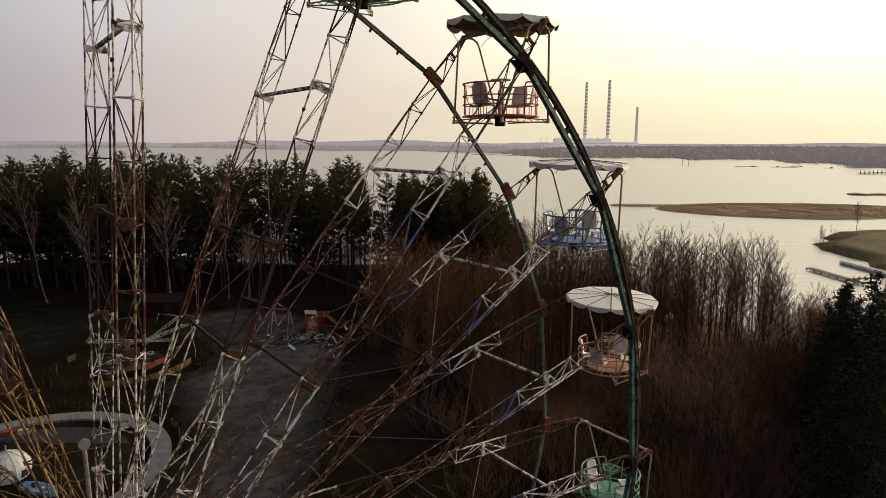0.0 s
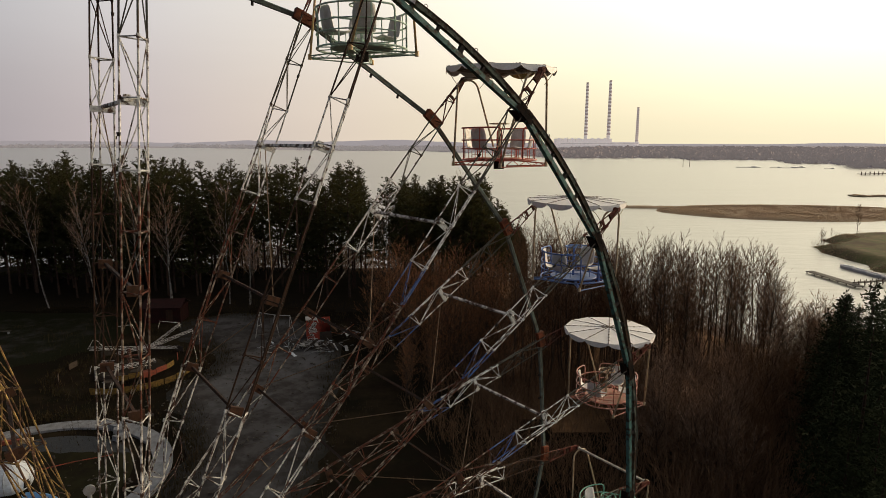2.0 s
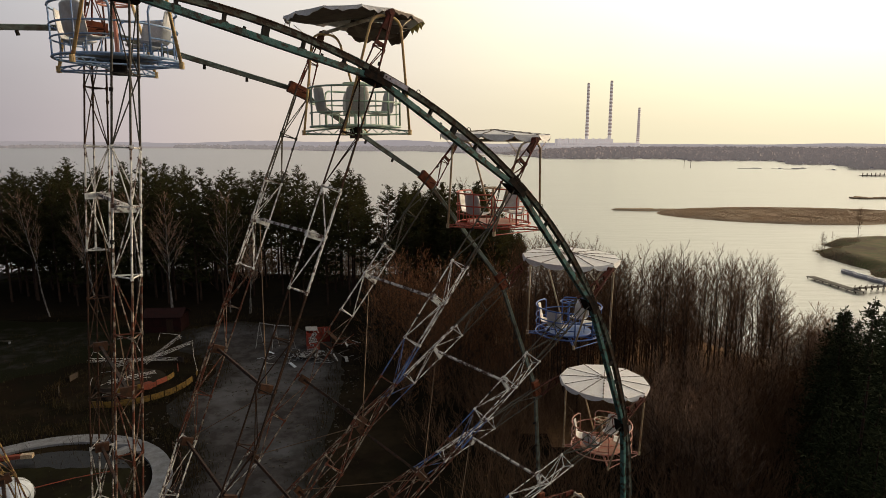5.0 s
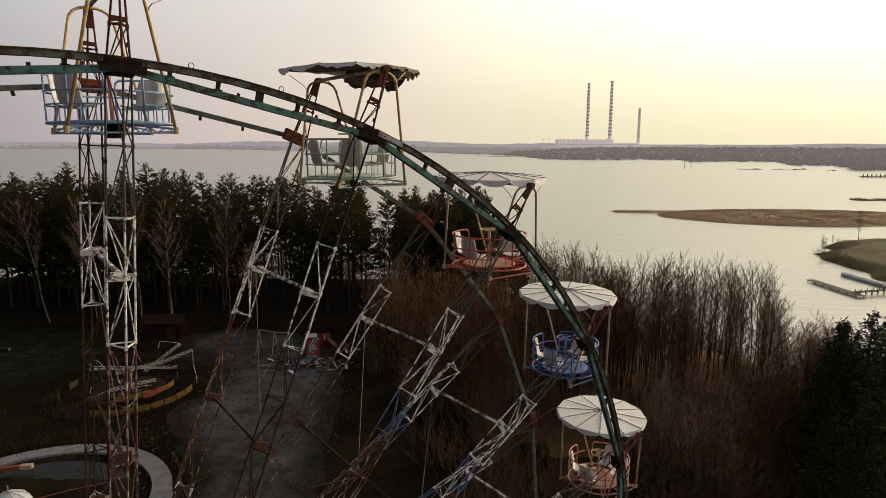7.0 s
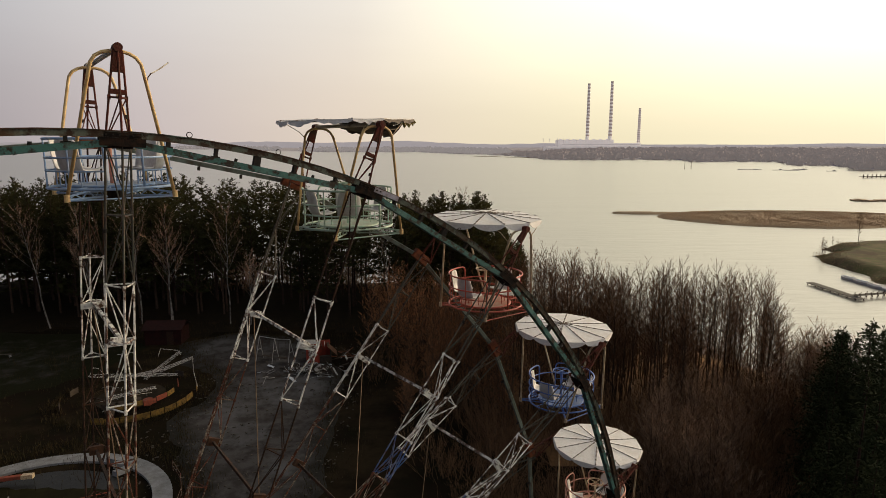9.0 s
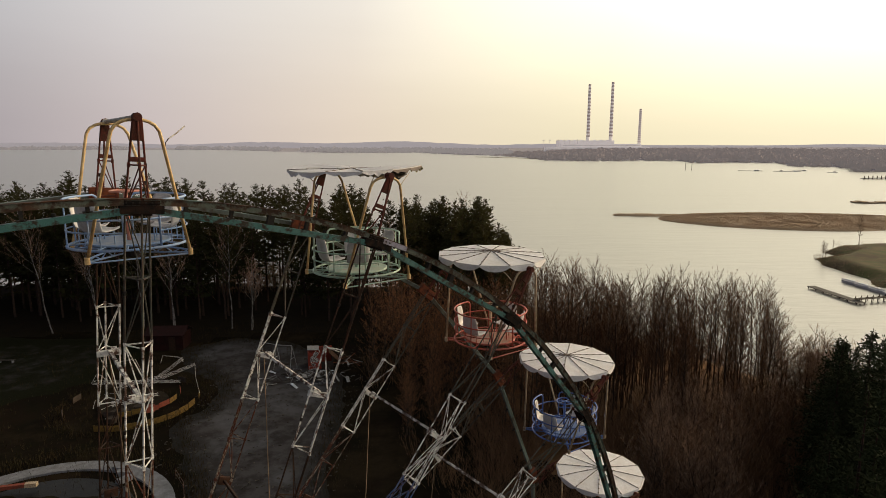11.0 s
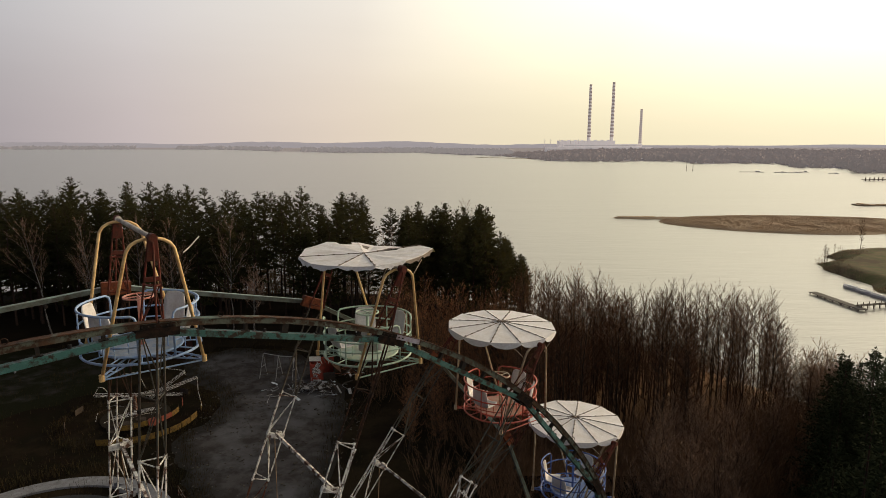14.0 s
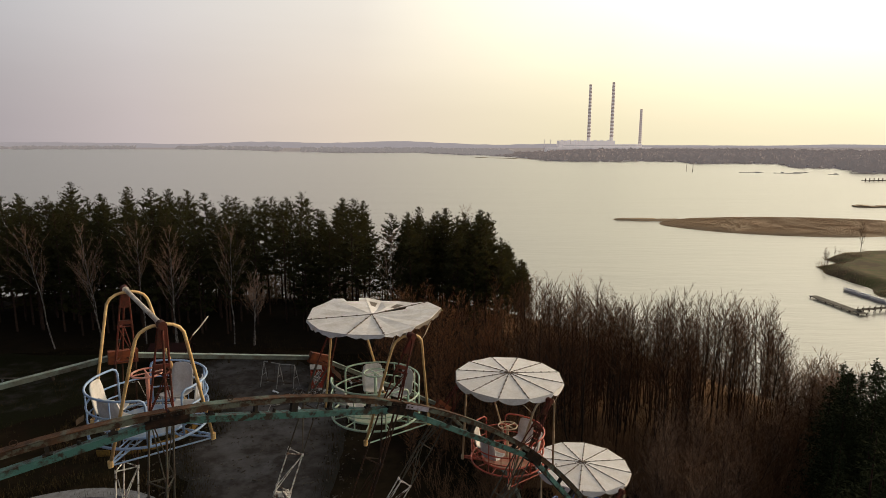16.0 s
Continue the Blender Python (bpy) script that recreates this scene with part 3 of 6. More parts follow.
def inner_at(f):
    """Upper edge of the straight inner rail at the share f of the way between two arms."""
    return RIM_IN * math.cos(radians(STEP / 2)) / math.cos(radians(STEP * (f - 0.5)))


def build_rim_segment():
    g = channel(RIM_OUT, 0.1, STEP - 0.1, W_OUT - 0.045, W_OUT + 0.045, 0.075)
    seg = part("rim_segment", g, M_RAILWEB, wheel)
    part("rail_cap", channel(RIM_OUT + 0.012, 0.1, STEP - 0.1, W_OUT - 0.06, W_OUT + 0.06, 0.012), M_RUSTTOP, seg, "rust-stained upper flange")
    part("inner_rail", channel(RIM_IN, 0.1, STEP - 0.1, W_OUT - 0.05, W_OUT + 0.05, 0.085, 1), M_TEAL, seg)
    for f in (0.17, 0.36, 0.52, 0.68, 0.85):
        a = radians(STEP * f)
        d = Vector((math.sin(a), 0, math.cos(a)))
        g = Geo().beam(d * (inner_at(f) - 0.03) + Vector((0, W_OUT, 0)), d * (RIM_OUT - 0.05) + Vector((0, W_OUT, 0)), 0.09 if f == 0.52 else 0.04, 0.07, (0, 1, 0))
        g.box(d * (inner_at(f) + 0.004) + Vector((0, W_OUT, 0)), (0.10, 0.07, 0.03), Matrix.Rotation(a, 3, "Y"))
        part("rail_tie", g, M_BLACK, seg)
    for f in (0.27, 0.6, 0.93):
        a = radians(STEP * f)
        d = Vector((math.sin(a), 0, math.cos(a)))
        c = d * (inner_at(f) + 0.02) + Vector((0, W_OUT - 0.02, 0))
        part("lamp_socket", Geo().drum(c, 0.022, 0.05, 8), M_BLACK, seg)
    for f in (0.44, 0.78):
        a = radians(STEP * f)
        c = Vector((math.sin(a), 0, math.cos(a))) * (RIM_OUT + 0.045) + Vector((0, W_OUT, 0))
        part("wire_loop", Geo().pipe([c + Vector((0.035 * math.cos(t), 0, 0.035 * math.sin(t))) for t in [2 * math.pi * i / 10 for i in range(10)]], 0.006, 4, closed=True), M_BROWN, seg)
    return seg


def build_single_segment():
    """The far rim is one plain channel."""
    seg = part("rim_segment", channel(10.93, 0.1, STEP - 0.1, W_OUT - 0.032, W_OUT + 0.032, 0.07, 1), M_FARRAIL, wheel)
    part("rail_cap", channel(10.94, 0.1, STEP - 0.1, W_OUT - 0.038, W_OUT + 0.038, 0.01, 1), M_TEALPALE, seg, "pale upper flange")
    for f in (0.3, 0.5, 0.72):
        a = radians(STEP * f)
        part("lamp_socket", Geo().drum(Vector((math.sin(a), 0, math.cos(a))) * (inner_at(f) - 0.11) + Vector((0, W_OUT, 0)), 0.026, 0.07, 8), M_BLACK, seg)
    return seg


seg0, seg1 = build_rim_segment(), build_single_segment()
for k in range(COUNT):
    if k:
        # the near rim runs the other way round, since its arms are turned about
        copy_thing(seg0, at_spoke(k + 1, True))
        copy_thing(seg1, at_spoke(k, False))
seg0.matrix_basis = at_spoke(1, True)
seg1.matrix_basis = at_spoke(0, False)

M_PLATE = mat("grimy_black_steel", (0.014, 0.012, 0.011), (0.05, 0.026, 0.017), 9, 0.34, 0.85, 0.0, 0.3, spec=0.05)
box_me = mesh_of("splice_box", Geo().box((0, W_OUT - 0.05, 10.895), (0.42, 0.11, 0.20)), M_BOX)
plate_me = mesh_of("splice_plate", Geo().box((0, W_OUT + 0.051, 10.97), (0.40, 0.012, 0.06)).box((0, W_OUT - 0.01, 10.887), (0.50, 0.135, 0.10)).box((0.03, W_OUT - 0.08, 10.825), (0.30, 0.18, 0.03)), M_PLATE)
lilac_me = mesh_of("splice_plate", Geo().box((-0.30, W_OUT + 0.056, 10.97), (0.46, 0.012, 0.075)), M_LILAC)
bolt_me = mesh_of("bolt", Geo().drum((0, 0, 0), 0.011, 0.02, 6, axis="y"), M_BLACK)
for k in range(COUNT):
    part("splice_box", box_me, None, wheel, m=at_spoke(k, False), label="orange rusty splice box")
    pl = part("splice_plate", plate_me, None, wheel, m=at_spoke(k, True))
    if k == 1:
        part("splice_plate", lilac_me, None, wheel, m=at_spoke(k, True), label="lilac primed splice plate")
    if k in (0, 1, 2, 3):
        for i in range(6):
            part("bolt", bolt_me, None, pl, m=pose(-0.18 + 0.072 * i, W_OUT + 0.068, 10.97))

# hub, axle and the towers that carry it
g = Geo().drum((0, 0, HUB.z), 0.55, 2.9, 32, axis="y")
part("axle", g, M_BROWN, wheel)
for y in (-1.15, 1.15):
    part("hub_flange", Geo().drum((0, y, HUB.z), 1.02, 0.34, 40, axis="y").drum((0, y, HUB.z), 0.8, 0.5, 32, axis="y"), M_RUST, wheel, "rust-red hub flange")
for y in (-2.1, 2.1):
    part("bearing_block", Geo().box((0, y, HUB.z - 0.1), (1.0, 0.5, 0.9)).drum((0, y * 0.8, HUB.z), 0.3, 1.2, 20, axis="y"), M_BROWN, wheel)
    for sx in (-1, 1):
        g = Geo()
        top, foot = Vector((sx * 0.35, y, HUB.z - 0.4)), Vector((sx * 4.6, y * 1.25, 0.3))
        for ox, oy in ((-1, -1), (1, -1), (1, 1), (-1, 1)):
            g.pipe([top + Vector((ox * 0.14, oy * 0.14, 0)), foot + Vector((ox * 0.42, oy * 0.3, 0))], 0.05, 6)
        for i in range(14):
            a, b = top.lerp(foot, i / 14), top.lerp(foot, (i + 1) / 14)
            wa, wb = 0.14 + 0.28 * i / 14, 0.14 + 0.28 * (i + 1) / 14
            for oy in (-1, 1):
                s = 1 if i % 2 else -1
                g.pipe([a + Vector((s * wa, oy * wa * 0.7, 0)), b + Vector((-s * wb, oy * wb * 0.7, 0))], 0.025, 5)
        part("tower_leg", g, M_WHITE_OLD, wheel)
        part("footing", Geo().box((sx * 4.6, y * 1.25, 0.15), (1.6, 1.2, 0.42)), M_CONCRETE, wheel, "concrete footing")

# the short mast with a sheave on the far bearing
mast = part("mast", Geo().pipe([(-0.07, 1.81, HUB.z), (-0.07, 1.81, 19.17)], 0.042, 10, 0.038), M_PALEMETAL, wheel, "pale steel mast on the far bearing")
part("sheave", Geo().drum((-0.07, 1.76, 19.25), 0.095, 0.035, 20, axis="y").drum((-0.07, 1.76, 19.25), 0.035, 0.06, 12, axis="y"), M_PALEMETAL, mast)
part("cap", Geo().box((0.09, 1.62, 18.82), (0.20, 0.14, 0.04)).pipe([(0.09, 1.62, HUB.z), (0.09, 1.62, 18.8)], 0.05, 10), M_PALEMETAL, mast)



# ---- gondolas ----
FLOOR_Z, RAIL_Z, BASK_R = -1.695, -1.07, 0.775


def seat_mesh():
    """A moulded shell: a shallow dished pan that turns up into a tall rounded back."""
    prof = [(0.21, 0.015), (0.19, 0.0), (0.08, -0.022), (-0.06, -0.03), (-0.14, -0.01), (-0.185, 0.06), (-0.205, 0.16), (-0.225, 0.28), (-0.245, 0.39), (-0.25, 0.42)]
    wide = [0.19, 0.205, 0.215, 0.215, 0.215, 0.22, 0.22, 0.215, 0.19, 0.14]
    g = Geo()
    vs, fs, n = [], [], 6
    for side in (0.0, 0.016):
        for (x, z), w in zip(prof, wide):
            for j in range(n + 1):
                s = -1 + 2 * j / n
                up = 0.028 * s * s
                fwd = 0.035 * s * s if z > 0.03 else 0.0
                vs.append((x + fwd - (side if z > 0.03 else 0), s * w, z + (up if z <= 0.03 else 0) - (side if z <= 0.03 else 0)))
    rows = len(prof)
    layer = rows * (n + 1)
    for s in range(2):
        for i in range(rows - 1):
            for j in range(n):
                a = s * layer + i * (n + 1) + j
                q = (a, a + 1, a + n + 2, a + n + 1)
                fs.append(q if s else q[::-1])
    edge = [j for j in range(n + 1)] + [i * (n + 1) + n for i in range(1, rows)] + [(rows - 1) * (n + 1) + j for j in range(n - 1, -1, -1)] + [i * (n + 1) for i in range(rows - 2, 0, -1)]
    for a, b in zip(edge, edge[1:] + edge[:1]):
        fs.append((a, b, b + layer, a + layer))
    g.add(vs, fs)
    return mesh_of("seat", g, M_SEAT, True)


SEAT = seat_mesh()


def circle(r, z, n=28, a0=0.0, a1=360.0, c=(0, 0)):
    full = abs(a1 - a0) >= 359.9
    return [(c[0] + r * math.cos(radians(a0 + (a1 - a0) * i / n)), c[1] + r * math.sin(radians(a0 + (a1 - a0) * i / n)), z) for i in range(n if full else n + 1)]


def canopy_panel(c, a, b, sag):
    """One sheet of a canopy: pale above, grimy with painted shade below, with a slight belly between its seams."""
    inner_a, inner_b = c.lerp(a, 0.5), c.lerp(b, 0.5)
    m1, m2 = (inner_a + inner_b) / 2 + sag, (a + b) / 2 + sag * 0.6
    t = Vector((0, 0, 0.012))
    top_v = [c, inner_a, m1, inner_b, a, m2, b]
    vs = [p + t for p in top_v] + top_v
    fs = [(0, 1, 2), (0, 2, 3), (1, 4, 5, 2), (2, 5, 6, 3)]
    g = Geo()
    g.add(vs, fs + [(4, 11, 12, 5), (5, 12, 13, 6)])
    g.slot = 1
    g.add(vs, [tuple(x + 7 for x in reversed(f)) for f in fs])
    return g


def valance(a, b, deep, sag, ragged_by=None):
    """A scalloped strip that hangs from the rim between two seams."""
    vs, fs, m = [], [], 8
    for j in range(m + 1):
        p = a.lerp(b, j / m) + sag * (0.6 * math.sin(math.pi * j / m))
        d = (0.020 + deep * math.sin(math.pi * j / m) ** 0.7) * (ragged_by.uniform(0.5, 1.25) if ragged_by else 1.0)
        out = Vector((p.x, p.y, 0)).normalized() * 0.012
        vs += [p + out * 0.1, p + out + Vector((0, 0, -d)), p - out * 0.6, p + Vector((0, 0, -d))]
    for j in range(m):
        o, q = j * 4, j * 4 + 4
        fs += [(o, o + 1, q + 1, q), (o + 2, q + 2, q + 3, o + 3), (o + 1, o + 3, q + 3, q + 1)]
    g = Geo()
    g.add(vs, fs)
    return g


def seam_strip(c, a, bolts):
    up = Vector((0, 0, 0.016))
    g = Geo().beam(c + up, a + up, 0.011, 0.008)
    for j in range(1, bolts + 1):
        g.box(c.lerp(a, j / (bolts + 0.3)) + up, (0.03, 0.03, 0.018), Matrix.Rotation(0.6 * j, 3, "Z"))
    return g


def build_canopy(parent):
    """Twelve sheets on ribs, with bolted seams and a scalloped edge."""
    n, rad, rim, top = 12, 1.14, 0.115, 0.20
    can = part("canopy", Geo().drum((0, 0, top + 0.014), 0.035, 0.02, 10), M_SEAM, parent, "faded white segmented canopy", m=pose(0, 0, 0, 1.5, 0, 0))
    c = Vector((0, 0, top))
    ring = [Vector((math.cos(a) * rad, math.sin(a) * rad, rim)) for a in [2 * math.pi * i / n + 0.13 for i in range(n)]]
    sag = Vector((0, 0, -0.006))
    for i in range(n):
        a, b = ring[i], ring[(i + 1) % n]
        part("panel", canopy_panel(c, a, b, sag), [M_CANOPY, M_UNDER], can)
        part("valance", valance(a, b, 0.095, sag), M_FLAP if i == 0 else M_CANOPY, can, "yellow scalloped flap" if i == 0 else "")
        part("seam", seam_strip(c, a, 6), M_SEAM, can)
        part("hub_bolt", Geo().drum(c.lerp(a, 0.075) + Vector((0, 0, 0.016)), 0.014, 0.02, 6), M_SEAM, can)
    # thin stays from the yokes to the rim
    for x, y, sx in ((0.29, -0.98, 1), (-0.29, -0.98, -1), (0.29, 0.98, 1), (-0.29, 0.98, -1)):
        part("stay", Geo().pipe([(x, y, -0.22), (x + sx * 0.18, y, -0.04), (x + sx * 0.34, y * 0.92, rim - 0.03)], 0.0075, 5), M_CREAM, can)
    for i in range(0, n, 2):
        part("rib", Geo().pipe([(0, 0, top - 0.04), ring[i] * 0.97 + Vector((0, 0, -0.03))], 0.013, 5), M_SEAM, can)
    return can


def build_torn_canopy(parent):
    """The same canopy after its ribs gave way: it lies on the hanger beam, warped, holed and cut short on one side."""
    rnd = random.Random(5)
    c = Vector((-0.03, 0.02, 0.075))
    can = part("canopy", Geo().drum(c + Vector((0, 0, 0.014)), 0.03, 0.02, 10), M_SEAM, parent, "torn sagging sheet canopy with a curled yellow edge")
    reach = (1.28, 1.24, 1.20, 1.20, 1.18, 1.15, 1.12, 1.13, 1.17, 1.06, 1.04, 1.20)
    lift = (0.07, 0.00, 0.08, 0.14, 0.10, 0.06, 0.04, 0.06, 0.07, 0.09, 0.10, 0.12)
    ring = [Vector((math.cos(a) * r, math.sin(a) * r, z)) for a, r, z in zip([math.pi * i / 6 + 0.13 for i in range(12)], reach, lift)]
    up = (0, 0, 1)
    for i in range(12):
        a, b = ring[i], ring[(i + 1) % 12]
        sag = Vector((0, 0, -0.05 if i in (0, 1, 2) else -0.012))
        if i == 2:
            # a strip along the rim is gone
            part("panel", Geo().plate([c, a, a.lerp(b, 0.22), c.lerp(a.lerp(b, 0.3), 0.80), c.lerp(b, 0.82)], 0.012, up), [M_CANOPY_TORN], can, "ripped panel")
            part("panel", Geo().plate([c.lerp(b, 0.82), c.lerp(a.lerp(b, 0.75), 0.84), a.lerp(b, 0.72), b], 0.012, up), [M_CANOPY_TORN], can, "ripped panel")
        elif i == 11:
            # a long slit beside the seam
            part("panel", Geo().plate([c, c.lerp(a, 0.55), c.lerp(a.lerp(b, 0.55), 0.52), c.lerp(b, 0.16)], 0.012, up), [M_CANOPY_TORN], can, "ripped panel")
            part("panel", Geo().plate([c.lerp(a, 0.555), a, b, c.lerp(b, 0.60), c.lerp(a.lerp(b, 0.55), 0.525)], 0.012, up), [M_CANOPY_TORN], can, "ripped panel")
        else:
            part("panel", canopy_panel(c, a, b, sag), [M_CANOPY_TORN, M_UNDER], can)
        if i in (4, 5, 6, 7, 8):
            part("valance", valance(a, b, 0.05, sag, rnd), M_CANOPY_TORN, can)
        elif i in (0, 1, 9, 10):
            part("valance", valance(a, b, 0.15 if i < 2 else 0.06, sag, rnd), M_UNDER, can, "grimy hanging edge darkened as if shaded")
        if i in (5, 7, 8, 0):
            part("seam", seam_strip(c, a, 4), M_SEAM, can)
    # the curled yellow corner
    a, b = ring[11], ring[0]
    for j in range(5):
        p, q = a.lerp(b, j / 5), a.lerp(b, (j + 1) / 5)
        out = Vector((p.x, p.y, 0)).normalized()
        part("edge_flap", Geo().plate([p, q, q + out * (0.05 + 0.03 * (j % 2)) + Vector((0, 0, -0.075 - 0.02 * (j % 3))), p + out * 0.04 + Vector((0, 0, -0.06 - 0.02 * (j % 2)))], 0.008, (out.x, out.y, 0.5)), M_FLAP, can, "curled yellow flap")
    # sheets that hang below, seen against the sky
    for i in (0, 1, 10, 11):
        a, b = ring[i], ring[(i + 1) % 12]
        drop = Vector((0, 0, -0.10 - 0.05 * rnd.random()))
        part("hanging_sheet", canopy_panel(c + Vector((0, 0, -0.03)), a * 0.78 + drop, b * 0.78 + drop * 0.9, Vector((0, 0, -0.03))), [M_UNDER, M_UNDER], can, "grimy, shade-dark sheet hanging below the canopy")
    for x, y, tx, ty in ((0.29, -0.98, 0.62, -0.82), (-0.29, -0.98, -0.10, -0.90), (0.29, 0.98, 0.05, 1.0), (-0.29, 0.98, -0.70, 0.86)):
        part("stay", Geo().pipe([(x, y, -0.22), (x + (tx - x) * 0.3, y, -0.10), (tx, ty, 0.03)], 0.0065, 5), M_CREAM, can)
    return can


def build_gondola(name_label, m, frame_mat, floor_mat, yoke_mat, canopy, wheel_mat, turn=0.0, stray=False):
    gd = thing("gondola", m, name_label, "gondola", "gondolas of the wheel")
    part("pivot_beam", Geo().pipe([(0, -1.2, 0), (0, 1.2, 0)], 0.032, 10).drum((0, -1.12, 0), 0.05, 0.08, 12, axis="y").drum((0, 1.12, 0), 0.05, 0.08, 12, axis="y"), M_BEAM, gd, "pale round hanger beam")
    for s in (-1, 1):
        pts = []
        for sx in (-1, 1):
            leg = [(sx * 0.63, s * 0.74, -1.80), (sx * 0.305, s * 1.02, -0.27), (sx * 0.28, s * 1.04, -0.17), (sx * 0.23, s * 1.045, -0.095), (sx * 0.155, s * 1.05, -0.05), (sx * 0.08, s * 1.05, -0.03)]
            pts += leg if sx < 0 else leg[::-1]
        yk = part("yoke", Geo().pipe(pts, 0.022, 8), yoke_mat, gd, smooth=True)
        for sx in (-1, 1):
            part("foot", Geo().drum((sx * 0.635, s * 0.742, -1.81), 0.034, 0.09, 10), yoke_mat, yk)
    # lattice arms under the floor
    for sx in (-1, 1):
        for sy in (-1, 1):
            f, c = Vector((sx * 0.62, sy * 0.73, -1.825)), Vector((sx * 0.10, sy * 0.12, -1.85))
            up = Vector((0, 0, 0.13))
            g = Geo().pipe([f, c], 0.014, 5).pipe([f + up * 0.3, c + up], 0.014, 5)
            for i in range(6):
                a, b = f.lerp(c, i / 6), f.lerp(c, (i + 1) / 6)
                g.pipe([a + up * (0.3 + 0.7 * i / 6) if i % 2 else a, b if i % 2 else b + up * (0.3 + 0.7 * (i + 1) / 6)], 0.008, 4)
            part("floor_arm", g, frame_mat, gd)
    for p, q in (((-0.62, -0.73), (0.62, -0.73)), ((-0.62, 0.73), (0.62, 0.73))):
        part("foot_rod", Geo().pipe([(*p, -1.84), (*q, -1.84)], 0.012, 5), frame_mat, gd)
    part("hub", Geo().drum((0, 0, -1.80), 0.11, 0.22, 14), M_BLACK, gd)
    # basket turns on its hub
    T = Matrix.Rotation(radians(turn), 4, "Z")
    fl = part("floor", Geo().drum((0, 0, FLOOR_Z), 0.53, 0.03, 28), floor_mat, gd, m=T)
    part("floor_ring", Geo().pipe(circle(BASK_R, FLOOR_Z - 0.02, 36), 0.018, 6, closed=True), frame_mat, gd, m=T)
    part("floor_ring", Geo().pipe(circle(0.53, FLOOR_Z + 0.0, 32), 0.02, 6, closed=True), frame_mat, gd, m=T)
    for i in range(12):
        a = 2 * math.pi * (i + 0.5) / 12
        part("floor_spoke", Geo().pipe([(0.51 * math.cos(a), 0.51 * math.sin(a), FLOOR_Z - 0.005), (BASK_R * math.cos(a), BASK_R * math.sin(a), FLOOR_Z - 0.02)], 0.010, 5), frame_mat, fl)
    part("guard_ring", Geo().pipe(circle(BASK_R, FLOOR_Z + 0.38, 36), 0.014, 6, closed=True), frame_mat, gd, m=T)
    for half in (0, 180):
        a0, a1 = half + 17, half + 163
        ends = [(BASK_R * math.cos(radians(a)), BASK_R * math.sin(radians(a))) for a in (a0, a1)]
        loop = [(*ends[0], FLOOR_Z), (*ends[0], RAIL_Z - 0.09)] + [(BASK_R * math.cos(radians(a)), BASK_R * math.sin(radians(a)), z) for a, z in [(a0 + 1.5, RAIL_Z - 0.03), (a0 + 5, RAIL_Z)]]
        loop += circle(BASK_R, RAIL_Z, 14, a0 + 12, a1 - 12)
        loop += [(BASK_R * math.cos(radians(a)), BASK_R * math.sin(radians(a)), z) for a, z in [(a1 - 5, RAIL_Z), (a1 - 1.5, RAIL_Z - 0.03)]] + [(*ends[1], RAIL_Z - 0.09), (*ends[1], FLOOR_Z)]
        part("top_rail", Geo().pipe(loop, 0.017, 6), frame_mat, gd, m=T, smooth=True)
        for z in (FLOOR_Z + 0.21,):
            part("side_rail", Geo().pipe(circle(BASK_R, z, 14, a0, a1), 0.012, 6), frame_mat, gd, m=T)
        for a in (half + 50, half + 90, half + 130):
            part("upright", Geo().pipe([(BASK_R * math.cos(radians(a)), BASK_R * math.sin(radians(a)), FLOOR_Z), (BASK_R * math.cos(radians(a)), BASK_R * math.sin(radians(a)), RAIL_Z)], 0.012, 6), frame_mat, gd, m=T)
        for a in (half + 58, half + 122):
            ca, sa = math.cos(radians(a)), math.sin(radians(a))
            st = part("seat", SEAT, None, gd, "pale moulded plastic seat", m=T @ pose(0.50 * ca, 0.50 * sa, FLOOR_Z + 0.22, 0, 0, a + 180) @ Matrix.Diagonal((0.9, 0.88, 0.95, 1)))
            for dx in (0.13, -0.13):
                part("leg", Geo().pipe([(dx, -0.15, -0.23), (dx, -0.15, -0.03), (dx, 0.15, -0.03), (dx, 0.15, -0.23)], 0.010, 5), frame_mat, st)
    col = part("steering_post", Geo().pipe([(0, 0, FLOOR_Z), (0, 0, RAIL_Z + 0.08)], 0.028, 8), wheel_mat, gd)
    part("hand_wheel", Geo().pipe(circle(0.2, RAIL_Z + 0.09, 20), 0.014, 6, closed=True).pipe([(-0.2, 0, RAIL_Z + 0.09), (0.2, 0, RAIL_Z + 0.09)], 0.01, 5).pipe([(0, -0.2, RAIL_Z + 0.09), (0, 0.2, RAIL_Z + 0.09)], 0.01, 5), wheel_mat, col)
    if canopy:
        (build_torn_canopy if canopy == "torn" else build_canopy)(gd)
    if stray:
        bent = part("bent_stay", Geo().pipe([(0.33, -1.0, -0.42), (0.355, -1.0, -0.31), (0.40, -0.97, -0.26)], 0.007, 5), M_BROWN, gd, "bent loose canopy stay")
        part("bare_tip", Geo().pipe([(0.40, -0.97, -0.26), (0.52, -0.89, -0.19), (0.66, -0.79, -0.09)], 0.009, 5), M_BEAM, bent, "pale bare end of the stay")
    return gd


def gondola_pose(k):
    th = radians(TH0 + STEP * k)
    a = radians(PSI)
    p = HUB + Vector((math.cos(a) * math.sin(th), math.sin(a) * math.sin(th), math.cos(th))) * R_PIVOT
    return pose(p.x, p.y, p.z, 0, 0, PSI)


